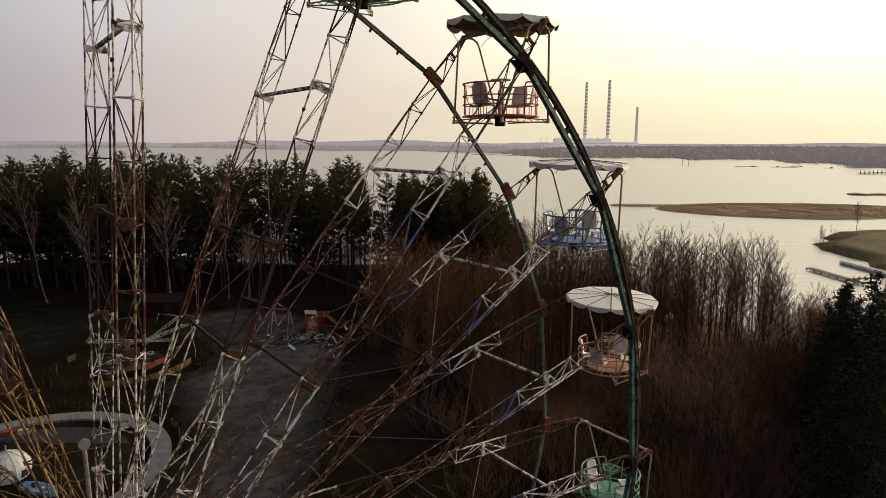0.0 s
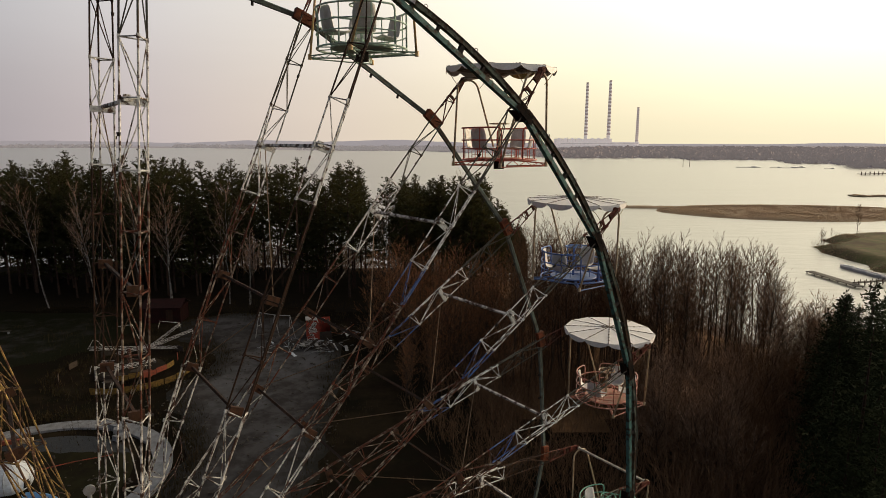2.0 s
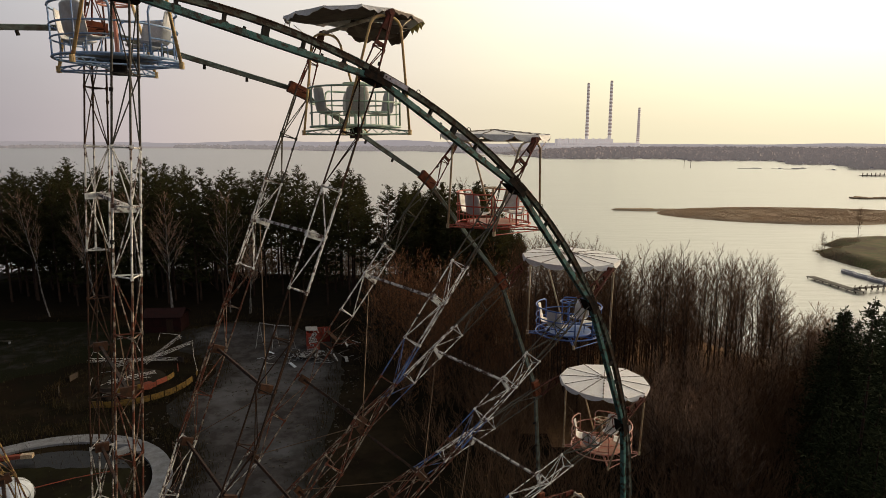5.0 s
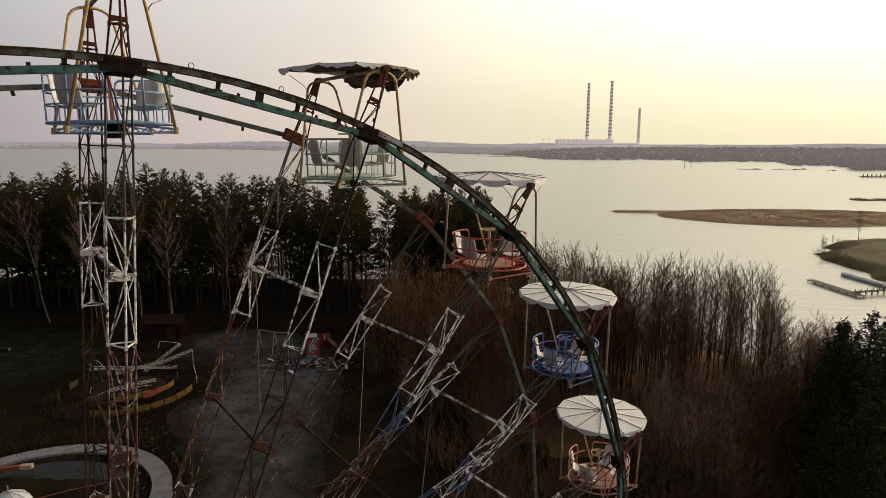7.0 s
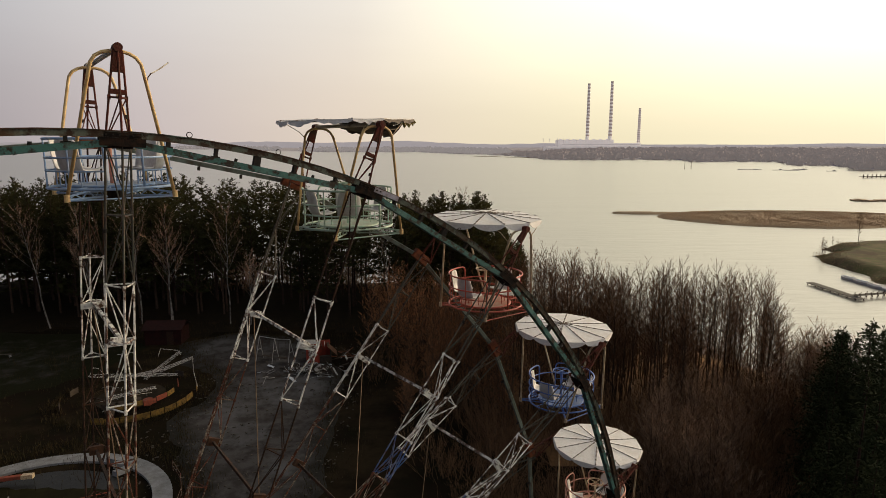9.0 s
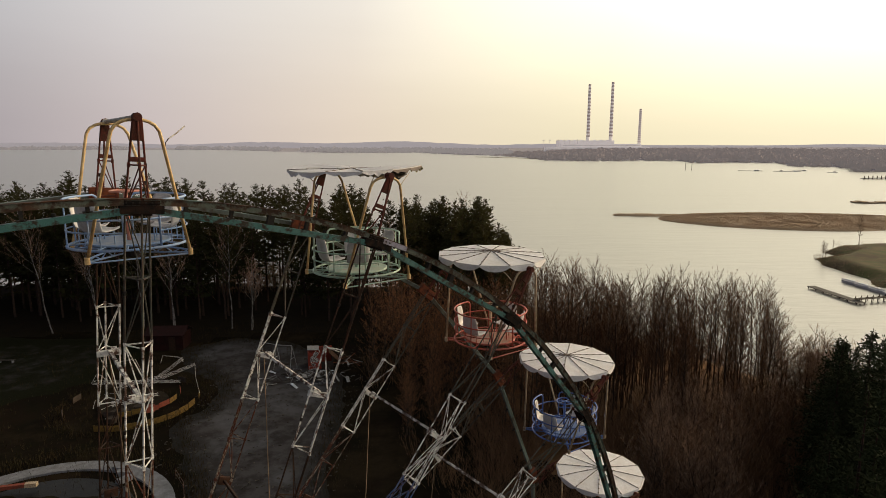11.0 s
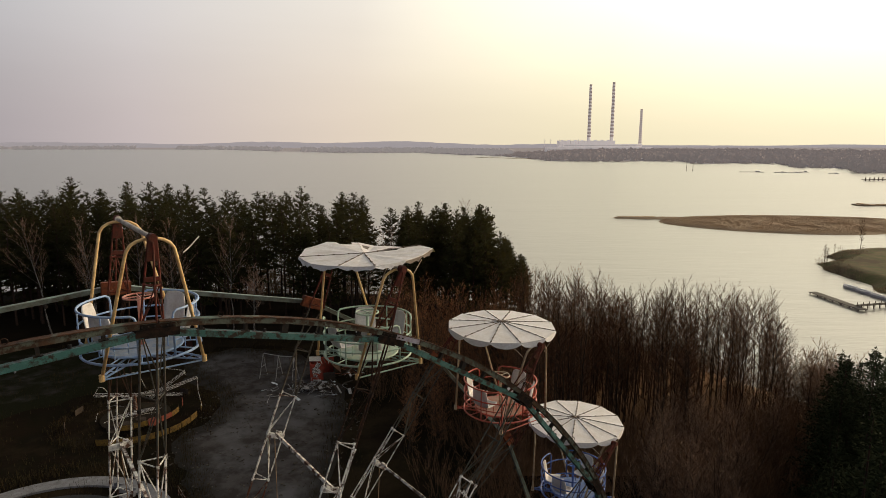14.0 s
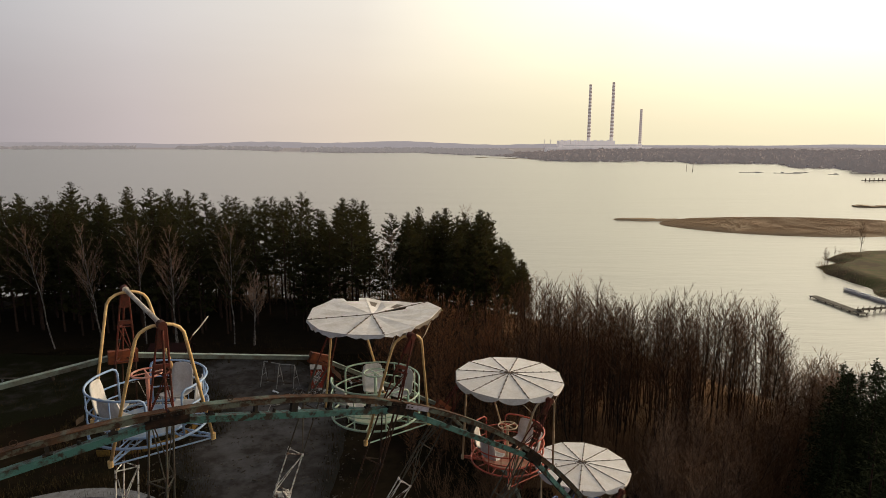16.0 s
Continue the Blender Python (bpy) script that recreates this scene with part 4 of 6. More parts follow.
def gondolas():
    named = {
        0: ("pale blue gondola with yellow hanger pipes and no canopy", M_GBLUE, M_FLOORB, M_YELLOW, None, M_GPINK, 93, True),
        1: ("pale green gondola under a torn, sagging canopy", M_GGREEN, M_FLOORG, M_YELLOW, "torn", M_GGREEN, 122, False),
        2: ("red gondola with white seats under a whole white canopy", M_GRED, M_FLOORR, M_CREAM, "whole", M_CREAM, 68, False),
        3: ("deep blue gondola with white seats under a white canopy", M_GDEEP, M_FLOORD, M_CREAM, "whole", M_GDEEP, 70, False),
        4: ("faded red gondola under a dirty white canopy", M_GPINK, M_FLOORR, M_CREAM, "whole", M_CREAM, 69, False),
        5: ("sea-green gondola that has lost its canopy", M_GTEAL, M_FLOORT, M_CREAM, None, M_GTEAL, 30, False),
    }
    made = {k: build_gondola(v[0], gondola_pose(k), v[1], v[2], v[3], v[4], v[5], v[6], v[7]) for k, v in named.items()}
    for k in range(6, COUNT):
        copy_thing(made[(2, 3, 5, 4)[k % 4]], gondola_pose(k))


gondolas()


# ---- land and lake ----
def smooth(a, b, x):
    t = min(1.0, max(0.0, (x - a) / (b - a)))
    return t * t * (3 - 2 * t)


def shore_y(x):
    """How far ahead the park's bank reaches, by the place across."""
    return 156.0 - 66.0 * smooth(-12, 60, x) - 45.0 * smooth(75, 130, x) + 4.0 * math.sin(x * 0.07)


def height(x, y):
    n = noise.noise(Vector((x * 0.05, y * 0.05, 0.3))) * 0.25 + noise.noise(Vector((x * 0.22, y * 0.22, 3.0))) * 0.06
    s = y - shore_y(x)
    h = -10.7 * smooth(-34, 8, s) + (n if s > -45 or abs(x) > 60 or y < 30 else 0.35 * n)
    # the far lawn with its beach on the right
    d = math.hypot((x - 187) / 76.0, (y - 172) / 60.0)
    d += 0.12 * noise.noise(Vector((x * 0.03, y * 0.03, 7.0))) + 0.08 * noise.noise(Vector((x * 0.09, y * 0.09, 1.0)))
    h = max(h, -10.7 + 3.6 * smooth(1.08, 0.86, d)) if x > 100 else h
    # the reed island
    d = math.hypot((x - 172 + 0.1 * (y - 305)) / 68.0, (y - 303) / 37.0)
    tail = math.hypot((x - 106) / 20.0, (y - 326 + 0.1 * (x - 106)) / 4.0)
    d = min(d, tail) + 0.12 * noise.noise(Vector((x * 0.02, y * 0.03, 2.0)))
    h = max(h, -10.7 + 2.4 * smooth(1.1, 0.8, d))
    # far shores
    far = far_shore(x, y)
    if far > 0:
        h = max(h, -10.2 + 3.0 * smooth(0, 60, far) + 4.0 * smooth(150, 900, far) * smooth(0.1, 0.3, x / max(y, 1.0)))
    return h


def far_shore(x, y):
    """Metres inside the land beyond the lake; below zero on the water."""
    if y < 400 and x < 380:
        return -1.0
    a = x / max(y, 1.0)
    edge = 3500.0
    for c, w, r in ((-0.12, 0.08, 2450), (0.08, 0.05, 2000), (0.19, 0.03, 1390), (0.30, 0.12, 1330), (0.50, 0.10, 1200), (0.62, 0.06, 1000), (0.71, 0.05, 820), (0.85, 0.1, 700), (1.1, 0.3, 560)):
        edge = min(edge, r + 6000 * max(0.0, abs(a - c) - w)) 
    edge *= 1.0 + 0.03 * noise.noise(Vector((a * 14, 0, 5.0)))
    return math.hypot(x, y) / math.hypot(1.0, min(abs(a), 1.2)) - edge


def grid_axis(lo, hi, fine_lo, fine_hi, step, grow):
    vals = list(np.arange(fine_lo, fine_hi + step, step))
    s, v = step, fine_hi
    while v < hi:
        s *= grow
        v += s
        vals.append(min(v, hi))
    s, v = step, fine_lo
    while v > lo:
        s *= grow
        v -= s
        vals.insert(0, max(v, lo))
    return vals


def build_ground():
    xs = grid_axis(-4900, 4900, -110, 300, 2.6, 1.10)
    ys = grid_axis(-4900, 4900, -30, 380, 2.6, 1.10)
    vs = [(x, y, height(x, y)) for y in ys for x in xs]
    nx = len(xs)
    fs, ms = [], []
    for j in range(len(ys) - 1):
        for i in range(nx - 1):
            fs.append((j * nx + i, j * nx + i + 1, (j + 1) * nx + i + 1, (j + 1) * nx + i))
            cx, cy = xs[i], ys[j]
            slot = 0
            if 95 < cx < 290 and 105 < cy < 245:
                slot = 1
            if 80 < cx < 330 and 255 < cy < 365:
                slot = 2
            # land beyond the lake takes the colour with haze painted in
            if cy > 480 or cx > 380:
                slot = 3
            # under the pines: litter with the shade painted in
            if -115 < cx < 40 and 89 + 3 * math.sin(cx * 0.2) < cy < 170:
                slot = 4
            # leaf litter stops before the spruces; dark soil colour paints their shade there
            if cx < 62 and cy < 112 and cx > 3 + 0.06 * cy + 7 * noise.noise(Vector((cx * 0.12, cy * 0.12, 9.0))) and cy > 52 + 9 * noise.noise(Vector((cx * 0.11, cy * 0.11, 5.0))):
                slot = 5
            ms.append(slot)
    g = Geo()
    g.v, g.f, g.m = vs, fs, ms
    ob = new("ground", mesh_of("ground", g, [M_GROUND, M_LAWN, M_REED, M_FARLAND, M_NEEDLESHADE, M_LEAF], True))
    tagged(ob, "brown leaf-strewn park ground sloping down to the lake", "ground", kind="structure")
    w = new("water", mesh_of("water", Geo().box((0, 1600, LAKE - 0.25), (9600, 6600, 0.5)), M_WATER))
    tagged(w, "calm pale lake with small ripples", "lake", kind="structure")


build_ground()


# ---- trees ----
def puff(g, c, size, rnd, n, flat=0.55, lift=0.25):
    """A spray of needle tufts: thin leaf-shaped slips that stand out from a point."""
    for _ in range(n):
        d = Vector((rnd.gauss(0, 1), rnd.gauss(0, 1), rnd.gauss(lift, 0.7) * flat)).normalized()
        L = size * rnd.uniform(0.6, 1.35)
        side = d.orthogonal().normalized() * (size * rnd.uniform(0.10, 0.19))
        side = Matrix.Rotation(rnd.uniform(0, 6.28), 3, d) @ side
        b = c + d * (0.1 * L)
        g.add([b, b + d * (0.55 * L) + side, b + d * L, b + d * (0.55 * L) - side], [(0, 1, 2, 3)])


def build_pine(seed, tall, crown_from, spread, gap=0.70):
    """A straight stem with whorls of rising boughs that carry separate needle sprays, short and steep at the top."""
    rnd = random.Random(seed)
    tr, cr = Geo(), Geo()
    pts = [Vector((0.16 * math.sin(i * 0.9 + seed) * i / 8, 0.16 * math.cos(i * 0.7 + seed) * i / 8, tall * i / 8 - 0.3)) for i in range(9)]
    tr.pipe(pts, 0.19, 7, 0.025)
    z0 = tall * crown_from
    z, turn = z0, rnd.uniform(0, 6.28)
    while z < tall - 0.25:
        f = (z - z0) / (tall - z0)
        reach = spread * min(1.0, 1.6 * (1.0 - f)) ** 0.8 * (0.72 + 0.28 * min(1.0, 4 * f + 0.2)) * rnd.uniform(0.8, 1.08) + 0.16
        q = max(0.0, min(7.99, (z + 0.3) / tall * 8))
        core = pts[int(q)].lerp(pts[int(q) + 1], q - int(q))
        for j in range(5):
            if rnd.random() < 0.12 + 0.2 * (1 - f):
                continue
            a = turn + 1.2566 * j + rnd.gauss(0, 0.22)
            L = reach * rnd.uniform(0.68, 1.12)
            rise = 0.12 + 0.60 * f * f + rnd.gauss(0, 0.12)
            way = Vector((math.cos(a), math.sin(a), rise)).normalized()
            root = core + Vector((0, 0, rnd.uniform(-0.18, 0.18)))
            tip = root + way * L + Vector((0, 0, 0.10 * L))
            stick(tr, root, tip, 0.034, 0.010)
            n = max(1, round(L / gap))
            big = min(1.0, L / 2.4)
            for g in (0.25, 0.5, 0.72) if L > 0.9 else ():   # the close old needles along the bough
                c = root.lerp(tip, g)
                side = Matrix.Rotation(rnd.uniform(-0.9, 0.9), 3, way) @ way.cross(Vector((0, 0, 1))).normalized() * (big * rnd.uniform(0.34, 0.56))
                cr.add([c - way * (0.35 * big), c + side, c + way * (0.65 * big), c - side + Vector((0, 0, rnd.uniform(-0.3, 0.3) * big))], [(0, 1, 2, 3)])
            for k in range(n + 1):
                g = 0.30 + 0.70 * k / n
                c = root.lerp(tip, g) + Vector((rnd.gauss(0, 0.2), rnd.gauss(0, 0.2), rnd.gauss(0.08, 0.10))) * min(1.0, 0.4 + L * 0.4)
                puff(cr, c, 0.48 - 0.10 * f, rnd, 5, 0.8, 0.55)
        turn += 0.6
        z += rnd.uniform(0.72, 0.95) - 0.25 * f
    for _ in range(8):   # dead lower limbs
        a, z = rnd.uniform(0, 6.28), tall * rnd.uniform(0.2, crown_from)
        r = rnd.uniform(0.6, 1.6)
        stick(tr, Vector((0, 0, z)), Vector((math.cos(a) * r, math.sin(a) * r, z + rnd.uniform(-0.2, 0.3))), 0.025, 0.008)
    puff(cr, pts[-1] + Vector((0, 0, -0.05)), 0.42, rnd, 12, 2.0)
    return tr, cr


def build_spruce(seed, tall, spread):
    rnd = random.Random(seed)
    tr = Geo().pipe([(0, 0, -0.3), (0.03, 0.02, tall * 0.5), (0, 0, tall)], 0.17, 6, 0.015)
    cr = Geo()
    levels = int(tall / 0.42)
    for i in range(levels):
        f = i / levels
        z = tall * (0.07 + 0.93 * f)
        reach = spread * (1 - f) ** 0.85 + 0.08
        for j in range(7 if f < 0.7 else 5):
            a = rnd.uniform(0, 6.28)
            L = reach * rnd.uniform(0.65, 1.12)
            tip = Vector((math.cos(a) * L, math.sin(a) * L, z - 0.05 * L + 0.22 * L * rnd.random()))
            root = Vector((0, 0, z))
            n = max(2, int(L / 0.42))
            for q in range(n):
                puff(cr, root.lerp(tip, (q + 0.8) / n), 0.33, rnd, 5, 0.8)
    puff(cr, Vector((0, 0, tall)), 0.3, rnd, 6, 2.0)
    return tr, cr


def stick(g, p, q, r0, r1):
    """A bare three-sided taper with open ends."""
    d = (q - p).normalized()
    u = d.orthogonal().normalized()
    w = d.cross(u)
    ring = [(math.cos(a), math.sin(a)) for a in (0.0, 2.0944, 4.1888)]
    g.add([p + (u * a + w * b) * r0 for a, b in ring] + [q + (u * a + w * b) * r1 for a, b in ring], [(0, 1, 4, 3), (1, 2, 5, 4), (2, 0, 3, 5)])


def build_alder(seed, tall, stems=1, wide=2.2, start=0.28, limbs=34, girth=0.105, thin=0.013, sway=0.03, apart=0.3, twigs=7, limb=1.0, fan=False):
    """A slender bare tree: stems run to the top, limbs arch upwards all round, and short twigs branch from them."""
    rnd = random.Random(seed)
    tr, tw = Geo(), Geo()
    for s in range(stems):
        t = tall * (1.0 if s == 0 else rnd.uniform(0.72, 0.97))
        base = Vector((rnd.gauss(0, apart), rnd.gauss(0, apart), -0.4)) if s else Vector((0, 0, -0.4))
        lean = Vector((rnd.gauss(0, sway) + base.x * 0.05, rnd.gauss(0, sway) + base.y * 0.05, 1)).normalized()
        pts = [base + lean * (t * i / 8) + Vector((rnd.gauss(0, 0.09), rnd.gauss(0, 0.09), 0)) * (i > 0) for i in range(9)]
        tr.pipe(pts, girth * (1.0 if s == 0 else 0.8), 5, 0.008)
        turn = rnd.uniform(0, 6.28)
        for i in range(limbs):
            f = start + (0.965 - start) * (i + rnd.random()) / limbs
            q = f * 8
            b = pts[min(7, int(q))].lerp(pts[min(7, int(q)) + 1], q - int(q))
            turn += 2.4 + rnd.gauss(0, 0.4)
            body = min(1.0, 0.45 + 2.2 * (f - start)) * (1.12 - f) ** 0.42 * 1.1
            L = wide * body * rnd.uniform(0.6, 1.15)
            rise = 0.60 + 1.05 * f * f + rnd.gauss(0, 0.18)
            if fan:   # long limbs that rise together from the middle of the stem
                L, rise = wide * (1.08 - f) ** 0.8 * rnd.uniform(0.8, 1.15), rnd.uniform(1.1, 1.9)
            d = Vector((math.cos(turn), math.sin(turn), rise)).normalized()
            m = b + d * (L * 0.5)
            d2 = (d + Vector((rnd.gauss(0, 0.10), rnd.gauss(0, 0.10), 0.28))).normalized()
            e = m + d2 * (L * 0.6)
            r0 = (0.010 + 0.030 * (1 - f)) * limb
            stick(tr, b, m, r0, r0 * 0.7)
            stick(tr, m, e, r0 * 0.7, thin * 0.5)
            for k in range(twigs):
                g = 0.22 + 0.78 * (k + rnd.random()) / twigs
                p = b.lerp(m, g * 2) if g < 0.5 else m.lerp(e, g * 2 - 1)
                nd = (d2 + Vector((rnd.gauss(0, 0.42), rnd.gauss(0, 0.42), rnd.uniform(-0.1, 0.35)))).normalized()
                l = L * rnd.uniform(0.22, 0.5) * (1.15 - 0.5 * g) + 0.12
                end = p + nd * l
                side = Matrix.Rotation(rnd.uniform(0, 6.28), 3, nd) @ (nd.orthogonal().normalized() * thin)
                tw.add([p + side, p - side, end - side * 0.3, end + side * 0.3], [(0, 1, 2, 3)])
                for _ in range(2):
                    h = rnd.uniform(0.25, 0.85)
                    o = p.lerp(end, h)
                    sd = (nd + Vector((rnd.gauss(0, 0.5), rnd.gauss(0, 0.5), rnd.uniform(-0.1, 0.3)))).normalized()
                    w = Matrix.Rotation(rnd.uniform(0, 6.28), 3, sd) @ (sd.orthogonal().normalized() * (thin * 0.8))
                    tw.add([o + w, o - w, o + sd * (l * rnd.uniform(0.35, 0.7))], [(0, 1, 2)])
    return tr, tw


def build_bush(seed, tall, wide, n=130):
    rnd = random.Random(seed)
    g = Geo()
    for _ in range(n):
        b = Vector((rnd.gauss(0, wide * 0.33), rnd.gauss(0, wide * 0.33), -0.2))
        d = Vector((rnd.gauss(0, 0.3) + b.x * 0.12, rnd.gauss(0, 0.3) + b.y * 0.12, 1)).normalized()
        L = tall * rnd.uniform(0.45, 1.0)
        mid = b + d * L * 0.6
        end = mid + (d + Vector((rnd.gauss(0, 0.3), rnd.gauss(0, 0.3), 0))).normalized() * L * 0.4
        stick(g, b, mid, 0.016, 0.010)
        stick(g, mid, end, 0.010, 0.004)
        for _ in range(6):
            f = rnd.uniform(0.25, 0.95)
            p = b.lerp(end, f)
            e = p + (d + Vector((rnd.gauss(0, 0.55), rnd.gauss(0, 0.55), 0.1))).normalized() * L * rnd.uniform(0.15, 0.35)
            side = Vector((rnd.gauss(0, 1), rnd.gauss(0, 1), 0)).normalized() * 0.012
            g.add([p + side, p - side, e], [(0, 1, 2)])
    return g


def tree_proto(name, label, category, group, pieces):
    t = thing(name, pose(0, 0, -200), label, category, group)
    for pname, geo, material in pieces:
        part(pname, geo, material, t)
    return t


def plant(protos, spots, rnd, lo=0.85, hi=1.15, sink=0.0):
    """Copies of the protos at the spots (x, y, scale), turned at random, standing on the ground."""
    first = set()
    for i, (x, y, s) in enumerate(spots):
        p = protos[i % len(protos)] if len(protos) < 3 else rnd.choice(protos)
        k = s * rnd.uniform(lo, hi)
        m = Matrix.Translation((x, y, height(x, y) - sink)) @ Matrix.Rotation(rnd.uniform(0, 6.28), 4, "Z") @ Matrix.Diagonal((k * rnd.uniform(0.9, 1.1), k * rnd.uniform(0.9, 1.1), k, 1))
        if p not in first:
            first.add(p)
            p.matrix_basis = m
        else:
            ob = copy_thing(p, Matrix.Identity(4))
            ob.matrix_basis = m
    for p in protos:
        if p not in first:
            for o in (*p.children_recursive, p):
                bpy.data.objects.remove(o)


def pine_wood():
    rnd = random.Random(11)
    protos = []
    for i, (tall, cf, sp) in enumerate(((20.4, 0.34, 3.7), (19.4, 0.30, 4.0), (21.2, 0.42, 3.5), (18.4, 0.22, 3.9), (20.2, 0.36, 3.4))):
        tr, cr = build_pine(20 + i, tall, cf, sp)
        protos.append(tree_proto("pine_tree", "tall dark Scots pine in a dense lakeside stand", "pine", "pines by the lake", (("trunk", tr, M_PINEBARK), ("crown", cr, M_NEEDLE))))
    spots = []
    for row, y in enumerate((99.5, 103, 107, 112, 118, 126)):
        x = -102.0 + row * 1.3
        while x < -13 - 0.03 * (y - 100) * 3:
            yy = y + rnd.uniform(-2.2, 2.2)
            if not (-33 < x < -27 and row < 2):
                spots.append((x, yy, 1.01 + (0.06 if x < -48 else 0) - (0.03 if row < 1 else 0) + 0.03 * math.sin(x * 0.35)))
            x += rnd.uniform(3.3, 4.9)
    # the second clump, which falls away towards the open water
    for _ in range(76):
        x = rnd.uniform(-10.0, 14.5)
        y = rnd.uniform(96, 128)
        if abs(x + 9) < 1.0 and y < 100:
            continue
        spots.append((x * y / 108.0, y, (0.90 if x < 6 else 0.90 - 0.045 * (x - 6))))
    plant(protos, spots, rnd, 0.91, 1.05)
    # bushier young pines close the wood towards the lake
    low = []
    for i in range(3):
        tr, cr = build_pine(30 + i, 13.5, 0.05, 3.9, 1.0)
        low.append(tree_proto("young_pine", "bushy young pine with low branches behind the stand", "pine", "young pines by the lake", (("trunk", tr, M_PINEBARK), ("crown", cr, M_NEEDLE))))
    plant(low, [(-102.0 + 2.6 * i + rnd.uniform(-1, 1), 114 + rnd.uniform(-3, 3), 0.95) for i in range(24)] + [(-102.0 + 3.6 * i + rnd.uniform(-1, 1), 124 + rnd.uniform(-3, 3), 0.95 if i < 18 else 0.72) for i in range(26)] + [(-12.0 + 3.0 * i + rnd.uniform(-1, 1), 116 + rnd.uniform(-3, 3), 0.7) for i in range(9)], rnd, 0.9, 1.1)


def bare_wood():
    rnd = random.Random(12)
    protos = []
    for i, (tall, st, wide) in enumerate(((16.6, 1, 3.0), (15.8, 2, 2.6), (16.2, 1, 3.3), (15.2, 3, 2.4), (17.0, 2, 2.8), (15.8, 1, 3.5))):
        tr, tw = build_alder(40 + i, tall, st, wide, limbs=44 if st == 1 else 30, apart=0.6, thin=0.0135, twigs=8)
        protos.append(tree_proto("alder_tree", "bare grey-brown alder with upright fine twigs", "tree", "bare trees on the bank", (("trunk", tr, M_BARK), ("crown", tw, M_TWIG))))
    spots = []
    for _ in range(150):
        a = rnd.uniform(0.12, 0.575)
        y = rnd.uniform(57, 80)
        if a > 0.55 and y > 72:
            continue
        k = (0.79 + 0.009 * (72 - y)) * (1.16 if a < 0.25 else 1.04) * rnd.choice((1.0, 0.97, 0.90))
        spots.append((a * y, y, k - (0.0 if a < 0.53 else 5.5 * (a - 0.53))))
    plant(protos, spots, rnd, 0.95, 1.05)
    # lower, spreading trees where the wood ends
    low = []
    for i, (tall, st) in enumerate(((8.6, 4), (7.8, 5), (8.2, 3))):
        tr, tw = build_alder(52 + i, tall, st, 1.9, start=0.16, limbs=20, girth=0.055, sway=0.16, apart=0.5, thin=0.013, twigs=8)
        low.append(tree_proto("sallow_tree", "low spreading bare sallow with many stems", "tree", "sallows at the wood's end", (("trunk", tr, M_BARK), ("crown", tw, M_SALLOW))))
    spots = [(rnd.uniform(0.565, 0.69) * q, q, 1.0) for q in (60, 61, 62, 63, 64, 65, 66, 67, 68, 62, 64, 66, 63, 65, 67, 61, 64, 66, 68, 69, 62, 65)]
    spots += [(rnd.uniform(0.36, 0.575) * q, q, 1.0) for q in (40, 42, 44, 46, 48, 50, 45, 47, 49, 51, 52, 53, 54, 55, 56, 57, 50, 52, 54, 56, 58, 48, 41, 43, 45, 47, 49, 51, 53, 55, 46, 44)]
    plant(low, spots, rnd, 0.85, 1.1)
    # a looser thicket before the pines, its brown twigs redder with painted warm light
    rprotos = []
    for i, (tall, st) in enumerate(((10.5, 4), (9.5, 5), (12.0, 3))):
        tr, tw = build_alder(60 + i, tall, st, 2.2, start=0.16, limbs=18, girth=0.05, thin=0.014, sway=0.09, apart=0.5, twigs=6)
        rprotos.append(tree_proto("willow_tree", "bare reddish-brown young willow with dense twigs", "tree", "thicket before the pines", (("trunk", tr, M_BARK), ("crown", tw, M_TWIG_RED))))
    spots = []
    for _ in range(95):
        a = rnd.uniform(-0.15, 0.27)
        y = rnd.uniform(56, 92)
        if a < -0.07 and y < 74:
            continue
        spots.append((a * y, y, 1.0 if y > 66 else 0.8))
    plant(rprotos, spots, rnd, 0.8, 1.15)


def birches():
    """Each birch leans its own way: place, size, lean to the side in degrees, turn."""
    protos = []
    for i, (tall, st, wide) in enumerate(((19.5, 1, 8.5), (19.0, 2, 7.5), (12.0, 2, 5.0))):
        tr, tw = build_alder(80 + i, tall, st, wide, start=0.40, limbs=17, girth=0.13, thin=0.014, sway=0.03, apart=0.35, twigs=12, limb=1.35, fan=True)
        protos.append(tree_proto("birch_tree", "bare white-stemmed birch in front of dark pines", "birch", "birches at the wood's edge", (("trunk", tr, M_BIRCH), ("crown", tw, M_BIRCHTWIG))))
    rows = ((0, -60.5, 91.5, 1.0, -9.5, 40), (1, -54.6, 94.0, 1.02, -6.0, 130), (0, -47.6, 94.0, 1.0, -2.0, 250), (1, -42.6, 94.0, 0.99, 1.5, 20), (0, -33.6, 94.0, 0.97, -1.5, 300), (2, -30.3, 93.5, 1.0, 4.0, 90), (0, -9.0, 98.0, 0.90, 0.0, 160), (1, 3.5, 119.0, 1.06, 1.0, 60))
    first = set()
    for which, x, y, k, side, turn in rows:
        p = protos[which]
        m = pose(x, y, height(x, y), 0, side, 0) @ pose(0, 0, 0, 0, 0, turn) @ Matrix.Diagonal((k, k, k, 1))
        if which in first:
            p = copy_thing(p, Matrix.Identity(4))
        first.add(which)
        p.matrix_basis = m


